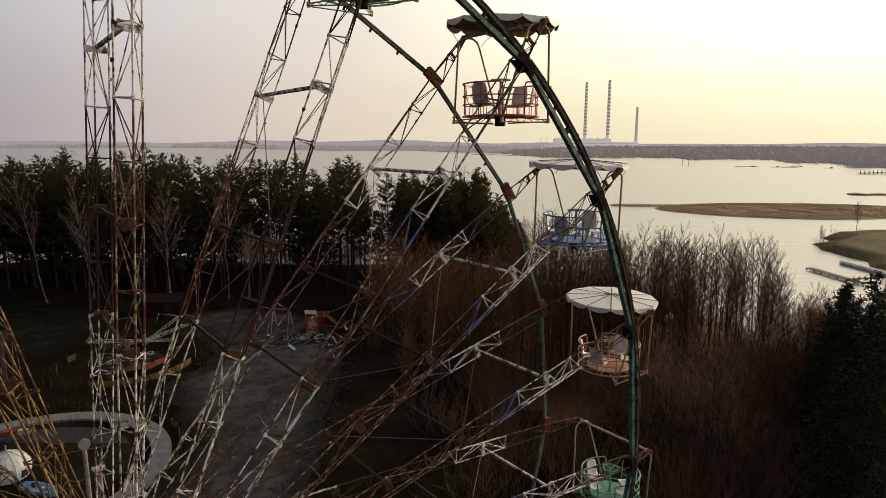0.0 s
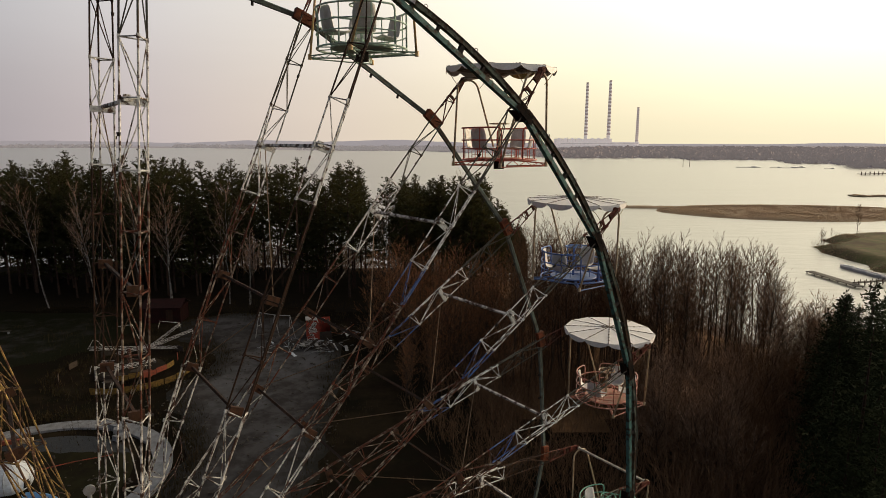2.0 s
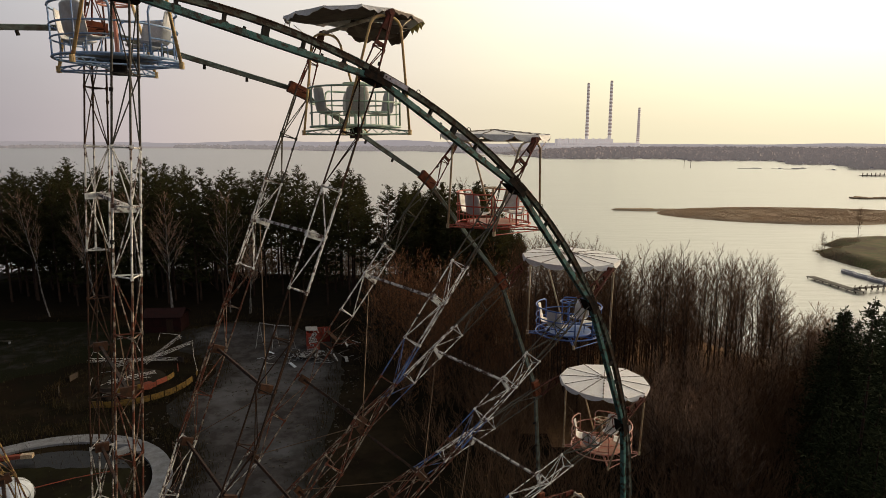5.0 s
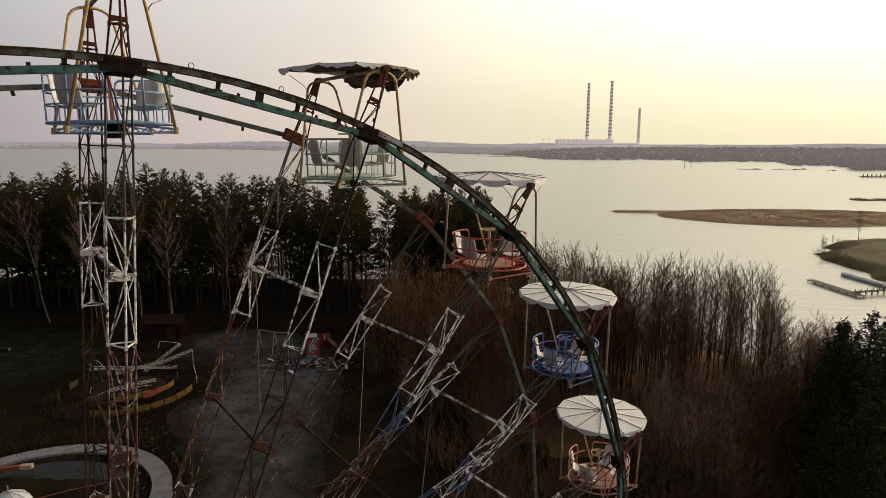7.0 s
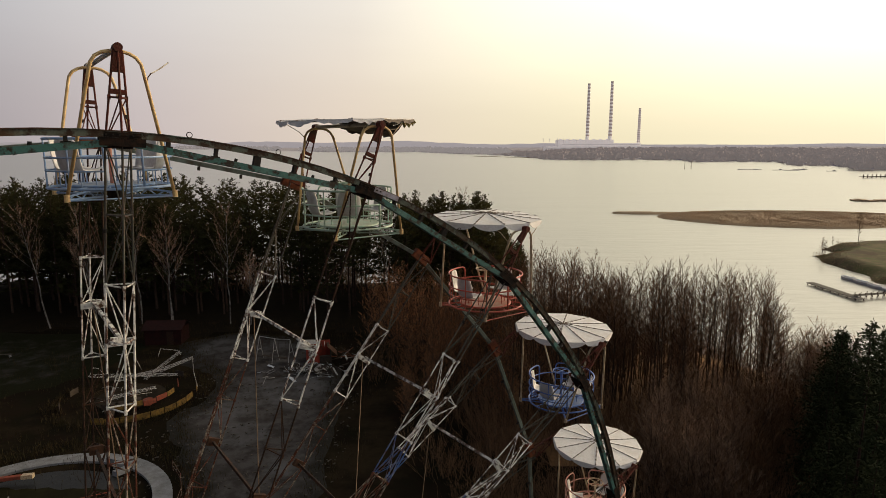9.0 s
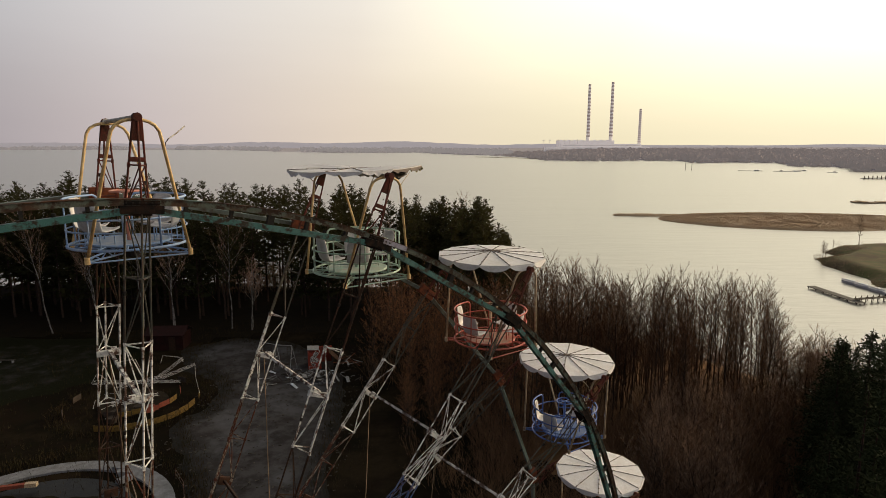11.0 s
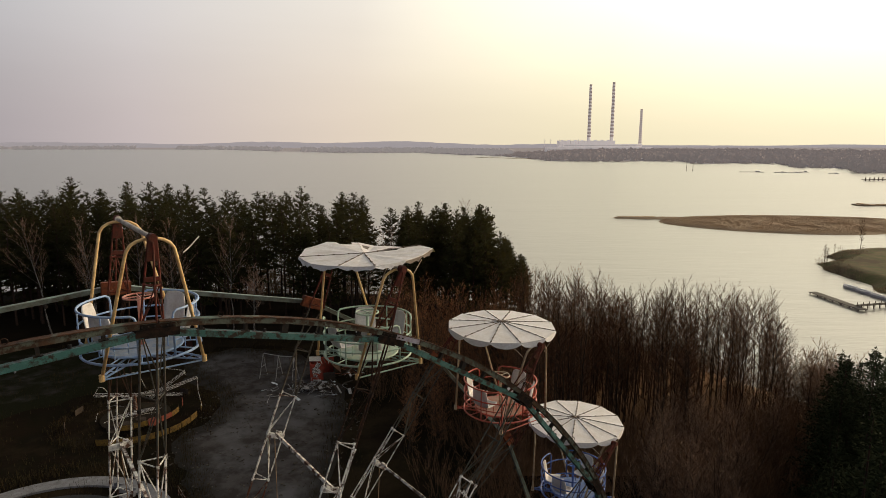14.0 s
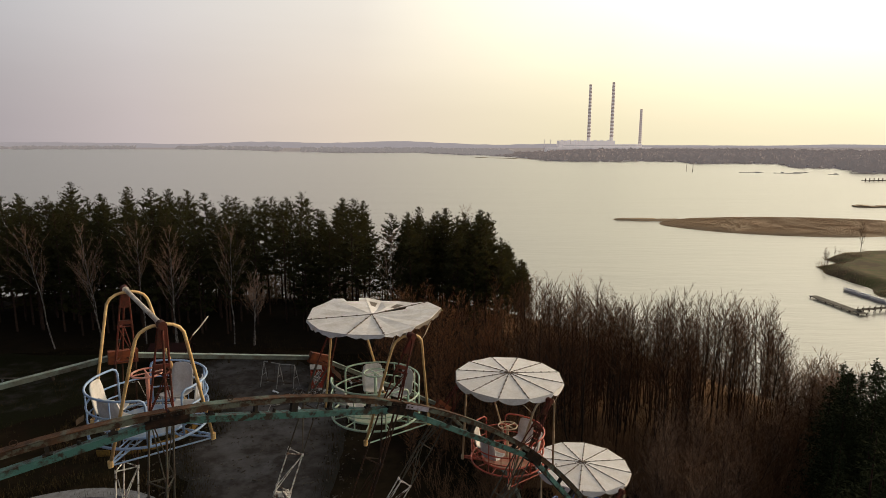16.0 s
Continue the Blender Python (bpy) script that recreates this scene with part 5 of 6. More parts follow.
def right_corner():
    rnd = random.Random(14)
    protos = []
    for i, (tall, sp) in enumerate(((12.5, 3.2), (12.2, 3.5), (12.8, 3.0))):
        tr, cr = build_spruce(90 + i, tall, sp)
        protos.append(tree_proto("spruce_tree", "dense dark green spruce with drooping branches", "spruce", "spruces at the wood's edge", (("trunk", tr, M_PINEBARK), ("crown", cr, M_NEEDLE_DARK))))
    spots = [(32.6, 48.4, 1.01), (35.5, 47.5, 1.02), (30.5, 45.5, 0.9), (24.4, 33.6, 1.2), (27.5, 34.5, 1.3), (30.0, 40.0, 1.0), (27.5, 41.0, 0.85), (33.0, 40.0, 1.2), (23.5, 29.0, 1.0), (37.0, 43.0, 1.1), (40.0, 50.0, 0.96), (21.0, 27.0, 0.85), (25.5, 38.0, 0.8), (36.5, 54.0, 0.87), (34.0, 44.0, 1.05), (24.5, 31.0, 1.0), (22.3, 31.5, 0.9), (28.5, 37.5, 1.05), (31.0, 43.0, 1.05), (38.5, 47.0, 1.03), (42.0, 47.0, 1.03), (34.5, 51.0, 0.94), (37.5, 51.5, 0.94), (41.0, 53.5, 0.87), (27.0, 36.0, 1.1), (29.5, 38.0, 1.15), (19.5, 25.0, 0.9), (22.0, 29.0, 1.0), (33.6, 52.0, 0.82), (34.9, 52.5, 0.91), (36.2, 52.0, 0.85), (38.4, 52.0, 0.9), (39.8, 52.0, 0.91), (38.5, 58.0, 0.78), (40.4, 58.0, 0.7), (41.6, 58.0, 0.8), (43.2, 58.0, 0.75), (45.5, 58.0, 0.76), (30.0, 45.5, 0.8), (32.0, 46.5, 0.9), (34.6, 46.0, 1.0), (30.9, 46.0, 1.1), (33.1, 46.0, 1.12)]
    plant(protos, spots, rnd, 1.0, 1.07)
    # tangled shrubs on the slope
    bp = []
    for i in range(4):
        b = tagged(new("shrub", mesh_of("shrub", build_bush(100 + i, 4.2, 3.4, 38), M_SHRUB)), "leafless tangled brown shrub", "shrub", "shrubs under the trees")
        bp.append(b)
    spots = []
    for _ in range(160):
        a = rnd.uniform(0.06, 0.60)
        y = rnd.uniform(25, 62)
        if y < 42 and rnd.random() < 0.6:
            continue
        spots.append((a * y, y, (1.45 if a > 0.3 else 1.1) if y > 40 else 0.95))
    for _ in range(56):
        a = rnd.uniform(-0.12, 0.16)
        y = rnd.uniform(48, 88)
        if a < -0.03 and y < 70:
            continue
        spots.append((a * y, y, 0.9))
    for _ in range(34):
        a = rnd.uniform(0.13, 0.57)
        y = rnd.uniform(58, 86)
        spots.append((a * y, y, 0.95))
    for _ in range(40):
        spots.append((rnd.uniform(-48, 2), rnd.uniform(119, 130), 1.9))
    for _ in range(46):
        a, y = rnd.uniform(0.10, 0.56), rnd.uniform(78, 92)
        spots.append((a * y, y, 1.15))
    spots += [(119.5, 190.0, 0.5), (121.5, 196.0, 0.6), (124.0, 202.0, 0.6), (127.0, 207.0, 0.7), (117.0, 184.0, 0.45), (133.0, 214.0, 0.5), (142.0, 220.0, 0.5), (154.0, 226.0, 0.45)] + [(rnd.uniform(0.58, 0.67) * q, q, 1.7) for q in (46, 48, 50, 52, 54, 56, 58, 60, 62, 49, 53, 57, 59, 61)] + [(rnd.uniform(0.42, 0.60) * q, q, 1.25) for q in (27, 29, 30, 31, 33, 34, 35, 36, 37, 38, 39, 40, 41, 42, 43, 44, 45, 46, 47, 32, 28, 35, 38, 41)]
    plant(bp, spots, rnd, 0.7, 1.25)


pine_wood()
bare_wood()
birches()
right_corner()


# ---- the park's ground works ----
def ragged(pts, n, wob, seed):
    """The outline pts with its sides broken into n uneven pieces each."""
    rnd = random.Random(seed)
    out = []
    for (x0, y0), (x1, y1) in zip(pts, pts[1:] + pts[:1]):
        for i in range(n):
            f = i / n
            out.append((x0 + (x1 - x0) * f + rnd.uniform(-wob, wob), y0 + (y1 - y0) * f + rnd.uniform(-wob, wob)))
    return out


YARD = ragged([(-29, 24), (-11, 26), (-10.8, 44), (-12.2, 58), (-12.6, 68), (-16, 79), (-24, 87), (-31, 88), (-36, 84), (-33, 77), (-27, 73), (-25, 66), (-27, 59), (-23, 53), (-19.5, 47), (-19.8, 40)], 9, 0.55, 3)


def inside(x, y, pts):
    hit = False
    for (x0, y0), (x1, y1) in zip(pts, pts[1:] + pts[:1]):
        if (y0 > y) != (y1 > y) and x < (x1 - x0) * (y - y0) / (y1 - y0) + x0:
            hit = not hit
    return hit


def edge_distance(x, y, pts):
    best = 99.0
    for (x0, y0), (x1, y1) in zip(pts, pts[1:] + pts[:1]):
        dx, dy = x1 - x0, y1 - y0
        t = max(0.0, min(1.0, ((x - x0) * dx + (y - y0) * dy) / (dx * dx + dy * dy)))
        best = min(best, math.hypot(x - x0 - t * dx, y - y0 - t * dy))
    return best


LOT = ragged([(-66, 70), (-50, 66), (-44, 73), (-43, 82), (-50, 88), (-66, 88)], 6, 0.7, 4)


def build_yard(outline, name, label, i0, i1, worn, material):
    """Old asphalt as a fine sheet that knows how near its edge each point is."""
    step = 0.8
    index, vs, fs, wear = {}, [], [], []
    for i in range(i0, i1):
        for j in range(26, 114):
            x, y = i * step, j * step
            d = edge_distance(x, y, outline)
            s = d if inside(x, y, outline) else -d
            if s < -2.4:
                continue
            index[(i, j)] = len(vs)
            vs.append((x, y, height(x, y) + 0.075 - 0.07 * max(0.0, -s)))
            wear.append(max(0.0, min(1.0, 0.5 - s / 4.8)) + worn)
    for i, j in index:
        q = [(i, j), (i + 1, j), (i + 1, j + 1), (i, j + 1)]
        if all(k in index for k in q):
            fs.append(tuple(index[k] for k in q))
    g = Geo()
    g.add(vs, fs)
    me = mesh_of(name, g, material, True)
    me.attributes.new("wear", "FLOAT", "POINT").data.foreach_set("value", wear)
    tagged(new(name, me), label, "pavement", kind="structure")


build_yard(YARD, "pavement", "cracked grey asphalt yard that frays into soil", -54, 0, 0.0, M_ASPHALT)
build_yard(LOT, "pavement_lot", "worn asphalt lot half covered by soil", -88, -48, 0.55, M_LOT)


def ring_path(cx, cy, r0, r1, z0, z1, material, name, label):
    g, n = Geo(), 72
    vs, fs = [], []
    for i in range(n):
        a = 6.2832 * i / n
        for r, z in ((r0, z0), (r0, z1), (r1, z1), (r1, z0)):
            vs.append((cx + r * math.cos(a), cy + r * math.sin(a), z))
    for i in range(n):
        for j in range(4):
            q = (i + 1) % n
            fs.append((i * 4 + j, q * 4 + j, q * 4 + (j + 1) % 4, i * 4 + (j + 1) % 4))
    g.add(vs, fs)
    return tagged(new(name, mesh_of(name, g, material)), label, "path", kind="structure")


ring_path(-31.6, 41.9, 9.15, 10.65, -0.3, 0.22, M_CONCRETE, "pavement_ring", "curved pale concrete walk round a sunken basin")


basin = new("basin", mesh_of("basin", Geo().drum((-31.6, 41.9, 0.03), 7.9, 0.22, 56, 7.5), M_MOSS))
tagged(basin, "mossy soil bed inside the curved concrete walk", "flower bed", kind="structure")
# flat black patch over the far part of the bed
puddle = Geo()
rim = [(-31.6 + 7.75 * math.cos(a), 41.9 + 7.75 * math.sin(a)) for a in [0.62 + 1.9 * i / 30 for i in range(31)]]
shore = [(rim[-1][0] + (rim[0][0] - rim[-1][0]) * i / 30, 46.75 + 0.5 * noise.noise(Vector((i * 0.35, 2.0, 0.0)))) for i in range(1, 30)]
puddle.add([(x, y, 0.146) for x, y in rim + shore], [tuple(range(len(rim) + len(shore)))])
tagged(new("puddle", mesh_of("puddle", puddle, M_BEDPATCH)), "black patch along the far side of the bed", "mud", kind="structure")
for bx, by, bt in ((-28.1, 50.3, 20), (-27.6, 49.2, 65), (-28.9, 51.0, -10)):
    kerb = tagged(new("kerb_block", mesh_of("kerb_block", Geo().box((0, 0, 0.30), (1.3, 0.55, 0.42), Matrix.Rotation(0.12, 3, "Y")), M_CONCRETE)), "broken concrete kerb block lying on the walk", "kerb block", "broken kerb blocks")
    kerb.matrix_basis = pose(bx, by, height(bx, by), 0, 0, bt)
pole = thing("red_pole", pose(0, 0, 0), "long thin faded red pole lying across the bed", "pole")
part("tube", Geo().pipe([(-31.4, 43.4, 0.35), (-29.0, 44.8, 0.40), (-26.7, 46.1, 0.30)], 0.045, 6), M_REDBAND, pole)


# ---- distance ----
def build_far():
    rnd = random.Random(21)
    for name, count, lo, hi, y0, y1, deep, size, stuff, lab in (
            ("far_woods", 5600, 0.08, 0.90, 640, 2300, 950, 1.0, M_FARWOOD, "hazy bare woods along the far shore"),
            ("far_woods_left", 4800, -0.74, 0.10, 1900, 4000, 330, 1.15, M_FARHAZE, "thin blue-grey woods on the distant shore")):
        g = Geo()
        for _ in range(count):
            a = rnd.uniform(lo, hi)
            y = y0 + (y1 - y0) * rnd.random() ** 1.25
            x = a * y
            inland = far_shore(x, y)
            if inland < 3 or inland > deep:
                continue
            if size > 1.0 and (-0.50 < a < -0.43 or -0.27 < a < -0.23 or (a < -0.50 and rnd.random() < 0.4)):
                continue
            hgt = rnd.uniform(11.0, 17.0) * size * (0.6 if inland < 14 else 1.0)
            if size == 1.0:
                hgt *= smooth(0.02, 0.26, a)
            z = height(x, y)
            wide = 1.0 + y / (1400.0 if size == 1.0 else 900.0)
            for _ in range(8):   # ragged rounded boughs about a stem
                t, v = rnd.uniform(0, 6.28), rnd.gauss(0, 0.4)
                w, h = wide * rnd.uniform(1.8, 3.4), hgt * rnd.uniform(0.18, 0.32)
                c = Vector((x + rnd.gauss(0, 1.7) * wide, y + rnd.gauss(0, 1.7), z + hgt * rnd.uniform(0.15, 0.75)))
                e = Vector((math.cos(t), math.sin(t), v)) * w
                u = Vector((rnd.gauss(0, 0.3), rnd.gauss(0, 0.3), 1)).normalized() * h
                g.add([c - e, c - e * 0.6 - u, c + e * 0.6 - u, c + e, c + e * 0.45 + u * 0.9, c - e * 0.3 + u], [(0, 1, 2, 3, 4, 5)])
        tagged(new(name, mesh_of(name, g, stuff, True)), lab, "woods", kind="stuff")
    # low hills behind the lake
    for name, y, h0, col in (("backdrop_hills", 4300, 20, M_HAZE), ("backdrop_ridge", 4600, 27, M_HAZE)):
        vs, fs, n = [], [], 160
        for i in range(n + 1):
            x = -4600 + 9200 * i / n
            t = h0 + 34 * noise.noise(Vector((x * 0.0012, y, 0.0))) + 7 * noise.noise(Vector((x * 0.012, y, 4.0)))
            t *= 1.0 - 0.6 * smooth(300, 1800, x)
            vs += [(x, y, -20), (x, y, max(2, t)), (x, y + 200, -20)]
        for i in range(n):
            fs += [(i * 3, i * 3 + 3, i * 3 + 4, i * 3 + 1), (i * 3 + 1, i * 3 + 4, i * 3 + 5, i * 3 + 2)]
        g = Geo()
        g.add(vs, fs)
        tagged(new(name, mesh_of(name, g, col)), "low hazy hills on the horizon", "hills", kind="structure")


build_far()


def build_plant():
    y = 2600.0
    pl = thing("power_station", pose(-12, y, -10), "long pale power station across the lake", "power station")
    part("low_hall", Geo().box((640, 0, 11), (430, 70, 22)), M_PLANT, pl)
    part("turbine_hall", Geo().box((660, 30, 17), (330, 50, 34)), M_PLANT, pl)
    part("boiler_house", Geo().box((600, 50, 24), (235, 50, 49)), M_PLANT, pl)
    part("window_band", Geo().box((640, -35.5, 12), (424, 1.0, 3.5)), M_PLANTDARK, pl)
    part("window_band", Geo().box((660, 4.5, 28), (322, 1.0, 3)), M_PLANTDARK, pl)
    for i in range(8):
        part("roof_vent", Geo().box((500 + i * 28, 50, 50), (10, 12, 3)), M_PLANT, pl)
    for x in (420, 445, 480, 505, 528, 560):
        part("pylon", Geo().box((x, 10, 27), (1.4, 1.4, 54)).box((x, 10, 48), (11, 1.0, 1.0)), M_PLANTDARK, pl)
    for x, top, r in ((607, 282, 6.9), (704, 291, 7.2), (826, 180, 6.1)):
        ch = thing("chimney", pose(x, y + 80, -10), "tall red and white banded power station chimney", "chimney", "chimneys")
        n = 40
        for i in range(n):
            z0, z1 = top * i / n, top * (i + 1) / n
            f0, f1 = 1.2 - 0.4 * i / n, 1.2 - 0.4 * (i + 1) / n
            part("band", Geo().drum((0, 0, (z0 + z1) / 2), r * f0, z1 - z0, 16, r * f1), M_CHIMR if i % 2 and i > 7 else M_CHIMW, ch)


build_plant()


# ---- things in the park ----
def on(x, y, turn=0.0, dz=0.0):
    return pose(x, y, height(x, y) + dz, 0, 0, turn)


def lattice(g, p, q, w, n, r=0.02):
    """A slim three-chord lattice boom from p to q."""
    p, q = Vector(p), Vector(q)
    d = (q - p).normalized()
    s = d.orthogonal().normalized() * w
    t = d.cross(s.normalized()) * w
    ch = [s, -0.5 * s + 0.87 * t, -0.5 * s - 0.87 * t]
    for c in ch:
        g.pipe([p + c, q + c * 0.6], r, 4)
    for i in range(n):
        a, b = p.lerp(q, i / n), p.lerp(q, (i + 1) / n)
        for j in range(3):
            g.pipe([a + ch[(i + j) % 3], b + ch[(i + j + 1) % 3] * 0.8], r * 0.7, 3)


def carousel():
    c = thing("carousel", on(-34.9, 65.4), "wrecked overgrown carousel with a faded yellow rim and twisted white booms", "carousel")
    rnd = random.Random(31)
    part("platform", Geo().drum((0, 0, 0.02), 3.6, 0.3, 48), M_DECK, c)
    # two tiers of boards; those on the weedy side are lost or dark
    for tier, (r, z, h, n) in enumerate(((6.9, 0.35, 0.66, 30), (4.9, 0.95, 0.55, 22))):
        for i in range(n):
            a0, a1 = 6.2832 * i / n + 0.008, 6.2832 * (i + 1) / n - 0.008
            mid = math.degrees((a0 + a1) / 2)
            sunny = mid > 262 or mid < 25
            if rnd.random() < (0.05 if sunny else 0.62 if tier == 0 else 1.1):
                continue
            pts = [(r * math.cos(a), r * math.sin(a)) for a in (a0, (a0 + a1) / 2, a1)]
            lean = rnd.gauss(0, 0.05)
            g = Geo()
            for (x0, y0), (x1, y1) in zip(pts, pts[1:]):
                g.beam((x0, y0, z + lean), (x1, y1, z + lean), 0.05, h)
            part("rim_board", g, (M_YELLOWBAND if sunny else M_WOOD) if tier == 0 else rnd.choice([M_REDBAND, M_YELLOWBAND, M_REDBAND, M_WOOD]), c)
    part("mast", Geo().pipe([(0, 0, 0.2), (0, 0, 2.6)], 0.26, 12, 0.2), M_RUST, c)
    # fallen lattice booms
    booms = ([(-4.5, 0.0, 2.5), (5.4, 0.0, 2.7)], [(1.7, 0.0, 2.2), (5.9, 0.0, 5.4)], [(3.3, 0.0, 3.1), (7.2, 0.0, 4.7)], ((-1.2, -2.4, 0.9), (3.4, -1.2, 1.7)), ((-2.6, 2.0, 1.2), (2.2, 3.0, 2.2)))
    for p, q in booms:
        g = Geo()
        lattice(g, p, q, 0.22, 9, 0.024)
        part("boom", g, M_WHITE, c)
    tubes = ([(7.2, 0.0, 4.7), (7.2, 0.0, 3.1), (7.5, 0.0, 1.3)], [(-4.5, 0.0, 2.5), (-3.9, 0.0, 3.5), (-3.4, 0.0, 3.4), (-2.5, 0.0, 2.4)], [(-1.1, 0.0, 5.0), (0.6, 0.0, 5.3), (1.4, 0.0, 3.3)], [(3.4, 0.0, 4.8), (3.7, 0.0, 5.7), (5.7, 0.0, 5.5), (5.9, 0.0, 5.0)])
    for pts in tubes:
        part("bent_tube", Geo().pipe(pts, 0.035, 6), M_WHITE_OLD, c)
    for i in range(14):
        a, r = rnd.uniform(0, 6.28), rnd.uniform(1.0, 4.3)
        p = Vector((r * math.cos(a), r * math.sin(a), rnd.uniform(0.4, 1.3)))
        d = Vector((rnd.gauss(0, 1), rnd.gauss(0, 1), rnd.gauss(0, 0.3))).normalized() * rnd.uniform(0.6, 1.5)
        part("loose_rod", Geo().pipe([p - d, p + Vector((0, 0, 0.12)), p + d], 0.022, 5), rnd.choice([M_WHITE_OLD, M_PALEMETAL, M_BROWN]), c)
    for i in range(5):
        a, r = rnd.uniform(3.3, 6.2), rnd.uniform(3.0, 5.8)
        part("seat_shell", Geo().drum((r * math.cos(a), r * math.sin(a), 0.62), 0.40, 0.6, 14, 0.52), rnd.choice([M_REDBAND, M_WOOD, M_WOOD]), c, "faded round car shell")


def kiosk():
    k = thing("kiosk", on(-16.3, 77.6, 14), "small peeling red ticket booth with its roof fallen in", "kiosk")
    part("wall", Geo().box((-1.55, 0, 1.15), (0.12, 2.4, 2.3)), M_BOOTH, k)
    part("wall", Geo().box((1.55, 0, 0.8), (0.12, 2.4, 1.6)), M_WOOD, k)
    part("wall", Geo().box((0, 1.2, 1.15), (3.1, 0.12, 2.3)), M_BOOTH, k)
    part("wall", Geo().box((-0.75, -1.2, 1.15), (1.6, 0.12, 2.3)), M_BOOTH, k)
    part("counter", Geo().box((0.8, -1.25, 0.5), (1.5, 0.3, 1.0)), M_WOOD, k)
    rnd = random.Random(7)
    for i in range(7):   # flakes of plaster left on the front
        x, z = rnd.uniform(-1.4, -0.1), rnd.uniform(0.5, 2.2)
        w, h = rnd.uniform(0.15, 0.5), rnd.uniform(0.2, 0.6)
        pts = [(x + w * math.cos(t) * rnd.uniform(0.6, 1.1), -1.27, max(0.06, z + h * math.sin(t) * rnd.uniform(0.6, 1.1))) for t in [6.2832 * j / 7 for j in range(7)]]
        part("plaster_patch", Geo().plate(pts, 0.015, (0, 1, 0)), M_WHITE_OLD, k, "patch of bare white plaster")
    for i in range(6):
        part("rafter", Geo().box((-1.2 + 0.5 * i, 0, 2.36 - 0.05 * i), (0.07, 2.5 - 0.15 * i, 0.09), Matrix.Rotation(rnd.gauss(0, 0.12), 3, "Z")), rnd.choice([M_BEAM, M_WOOD]), k)
    part("roof", Geo().box((-0.9, 0.3, 2.47), (1.5, 1.8, 0.05), Matrix.Rotation(0.06, 3, "Y")), M_PALEMETAL, k, "bent pale roof sheet")
    part("roof", Geo().box((1.7, -0.2, 1.5), (1.8, 2.3, 0.06), Matrix.Rotation(0.8, 3, "Y")), M_BRACKET, k, "collapsed rusty roof sheet")
    for i in range(16):
        x = 2.8 + rnd.uniform(-1.0, 2.0)
        turn = Matrix.Rotation(rnd.uniform(-0.6, 0.6), 3, "Y") @ Matrix.Rotation(rnd.uniform(-1, 1), 3, "Z")
        part("fallen_board", Geo().box((x, rnd.uniform(-1.8, 1), rnd.uniform(0.2, 1.1)), (rnd.uniform(0.7, 2.2), 0.11, 0.04), turn), rnd.choice([M_WOOD, M_BOX, M_PALEMETAL, M_RUBBLE]), k)


def junk_heap():
    h = thing("scrap_heap", on(-16.4, 73.0), "heap of broken pale metal and boards on the yard", "scrap heap")
    rnd = random.Random(8)
    for i in range(150):
        r, a = abs(rnd.gauss(0, 1.8)), rnd.uniform(0, 6.28)
        x, y = 1.5 * r * math.cos(a), r * math.sin(a)
        z = max(0.1, 0.8 - 0.3 * r) * rnd.uniform(0.3, 1.0) + 0.08
        turn = Matrix.Rotation(rnd.uniform(0, 3.1), 3, "Z") @ Matrix.Rotation(rnd.gauss(0, 0.35), 3, "Y")
        L = rnd.uniform(0.5, 2.0)
        if rnd.random() < 0.5:
            g = Geo().box((x, y, z), (L, rnd.uniform(0.1, 0.45), 0.04), turn)
            part("board", g, rnd.choice([M_BALL, M_PALEMETAL, M_WOOD, M_RUBBLE]), h)
        elif rnd.random() < 0.7:
            d = turn @ Vector((L * 0.6, 0, 0))
            part("rod", Geo().pipe([Vector((x, y, z)) - d, Vector((x, y, z + 0.1)), Vector((x, y, z)) + d], 0.025, 5), rnd.choice([M_PALEMETAL, M_BROWN]), h)
        else:
            w = 0.5 * L
            g = Geo()
            cs = [turn @ Vector(v) + Vector((x, y, z)) for v in ((-w, -w * 0.5, 0), (w, -w * 0.5, 0), (w, w * 0.5, 0), (-w, w * 0.5, 0))]
            g.pipe(cs, 0.025, 5, closed=True)
            part("bent_frame", g, M_PALEMETAL, h)


def swing_frame():
    s = thing("swing_frame", on(-21.8, 76.8, -18), "bare steel swing frame with bent pale poles", "swing")
    part("beam", Geo().pipe([(-2.3, 0, 3.3), (0.3, 0, 3.18), (2.3, 0, 3.3)], 0.05, 8), M_PALEMETAL, s)
    for x in (-2.3, 2.3, 0.0):
        for y in (-0.9, 0.9):
            part("leg", Geo().pipe([(x, 0, 3.25), (x * 1.06, y, -0.1)], 0.04, 6), M_PALEMETAL, s)
        part("brace", Geo().pipe([(x, -0.45, 1.6), (x, 0.45, 1.6)], 0.03, 6), M_PALEMETAL, s)
    for x in (-1.3, 1.1):
        sw = part("bench", Geo().box((x, 0, 0.75), (1.3, 0.45, 0.06)), M_WOOD, s)
        for dx in (-0.55, 0.55):
            part("hanger_rod", Geo().pipe([(x + dx, 0, 3.2), (x + dx, 0, 0.78)], 0.014, 4), M_BROWN, sw)


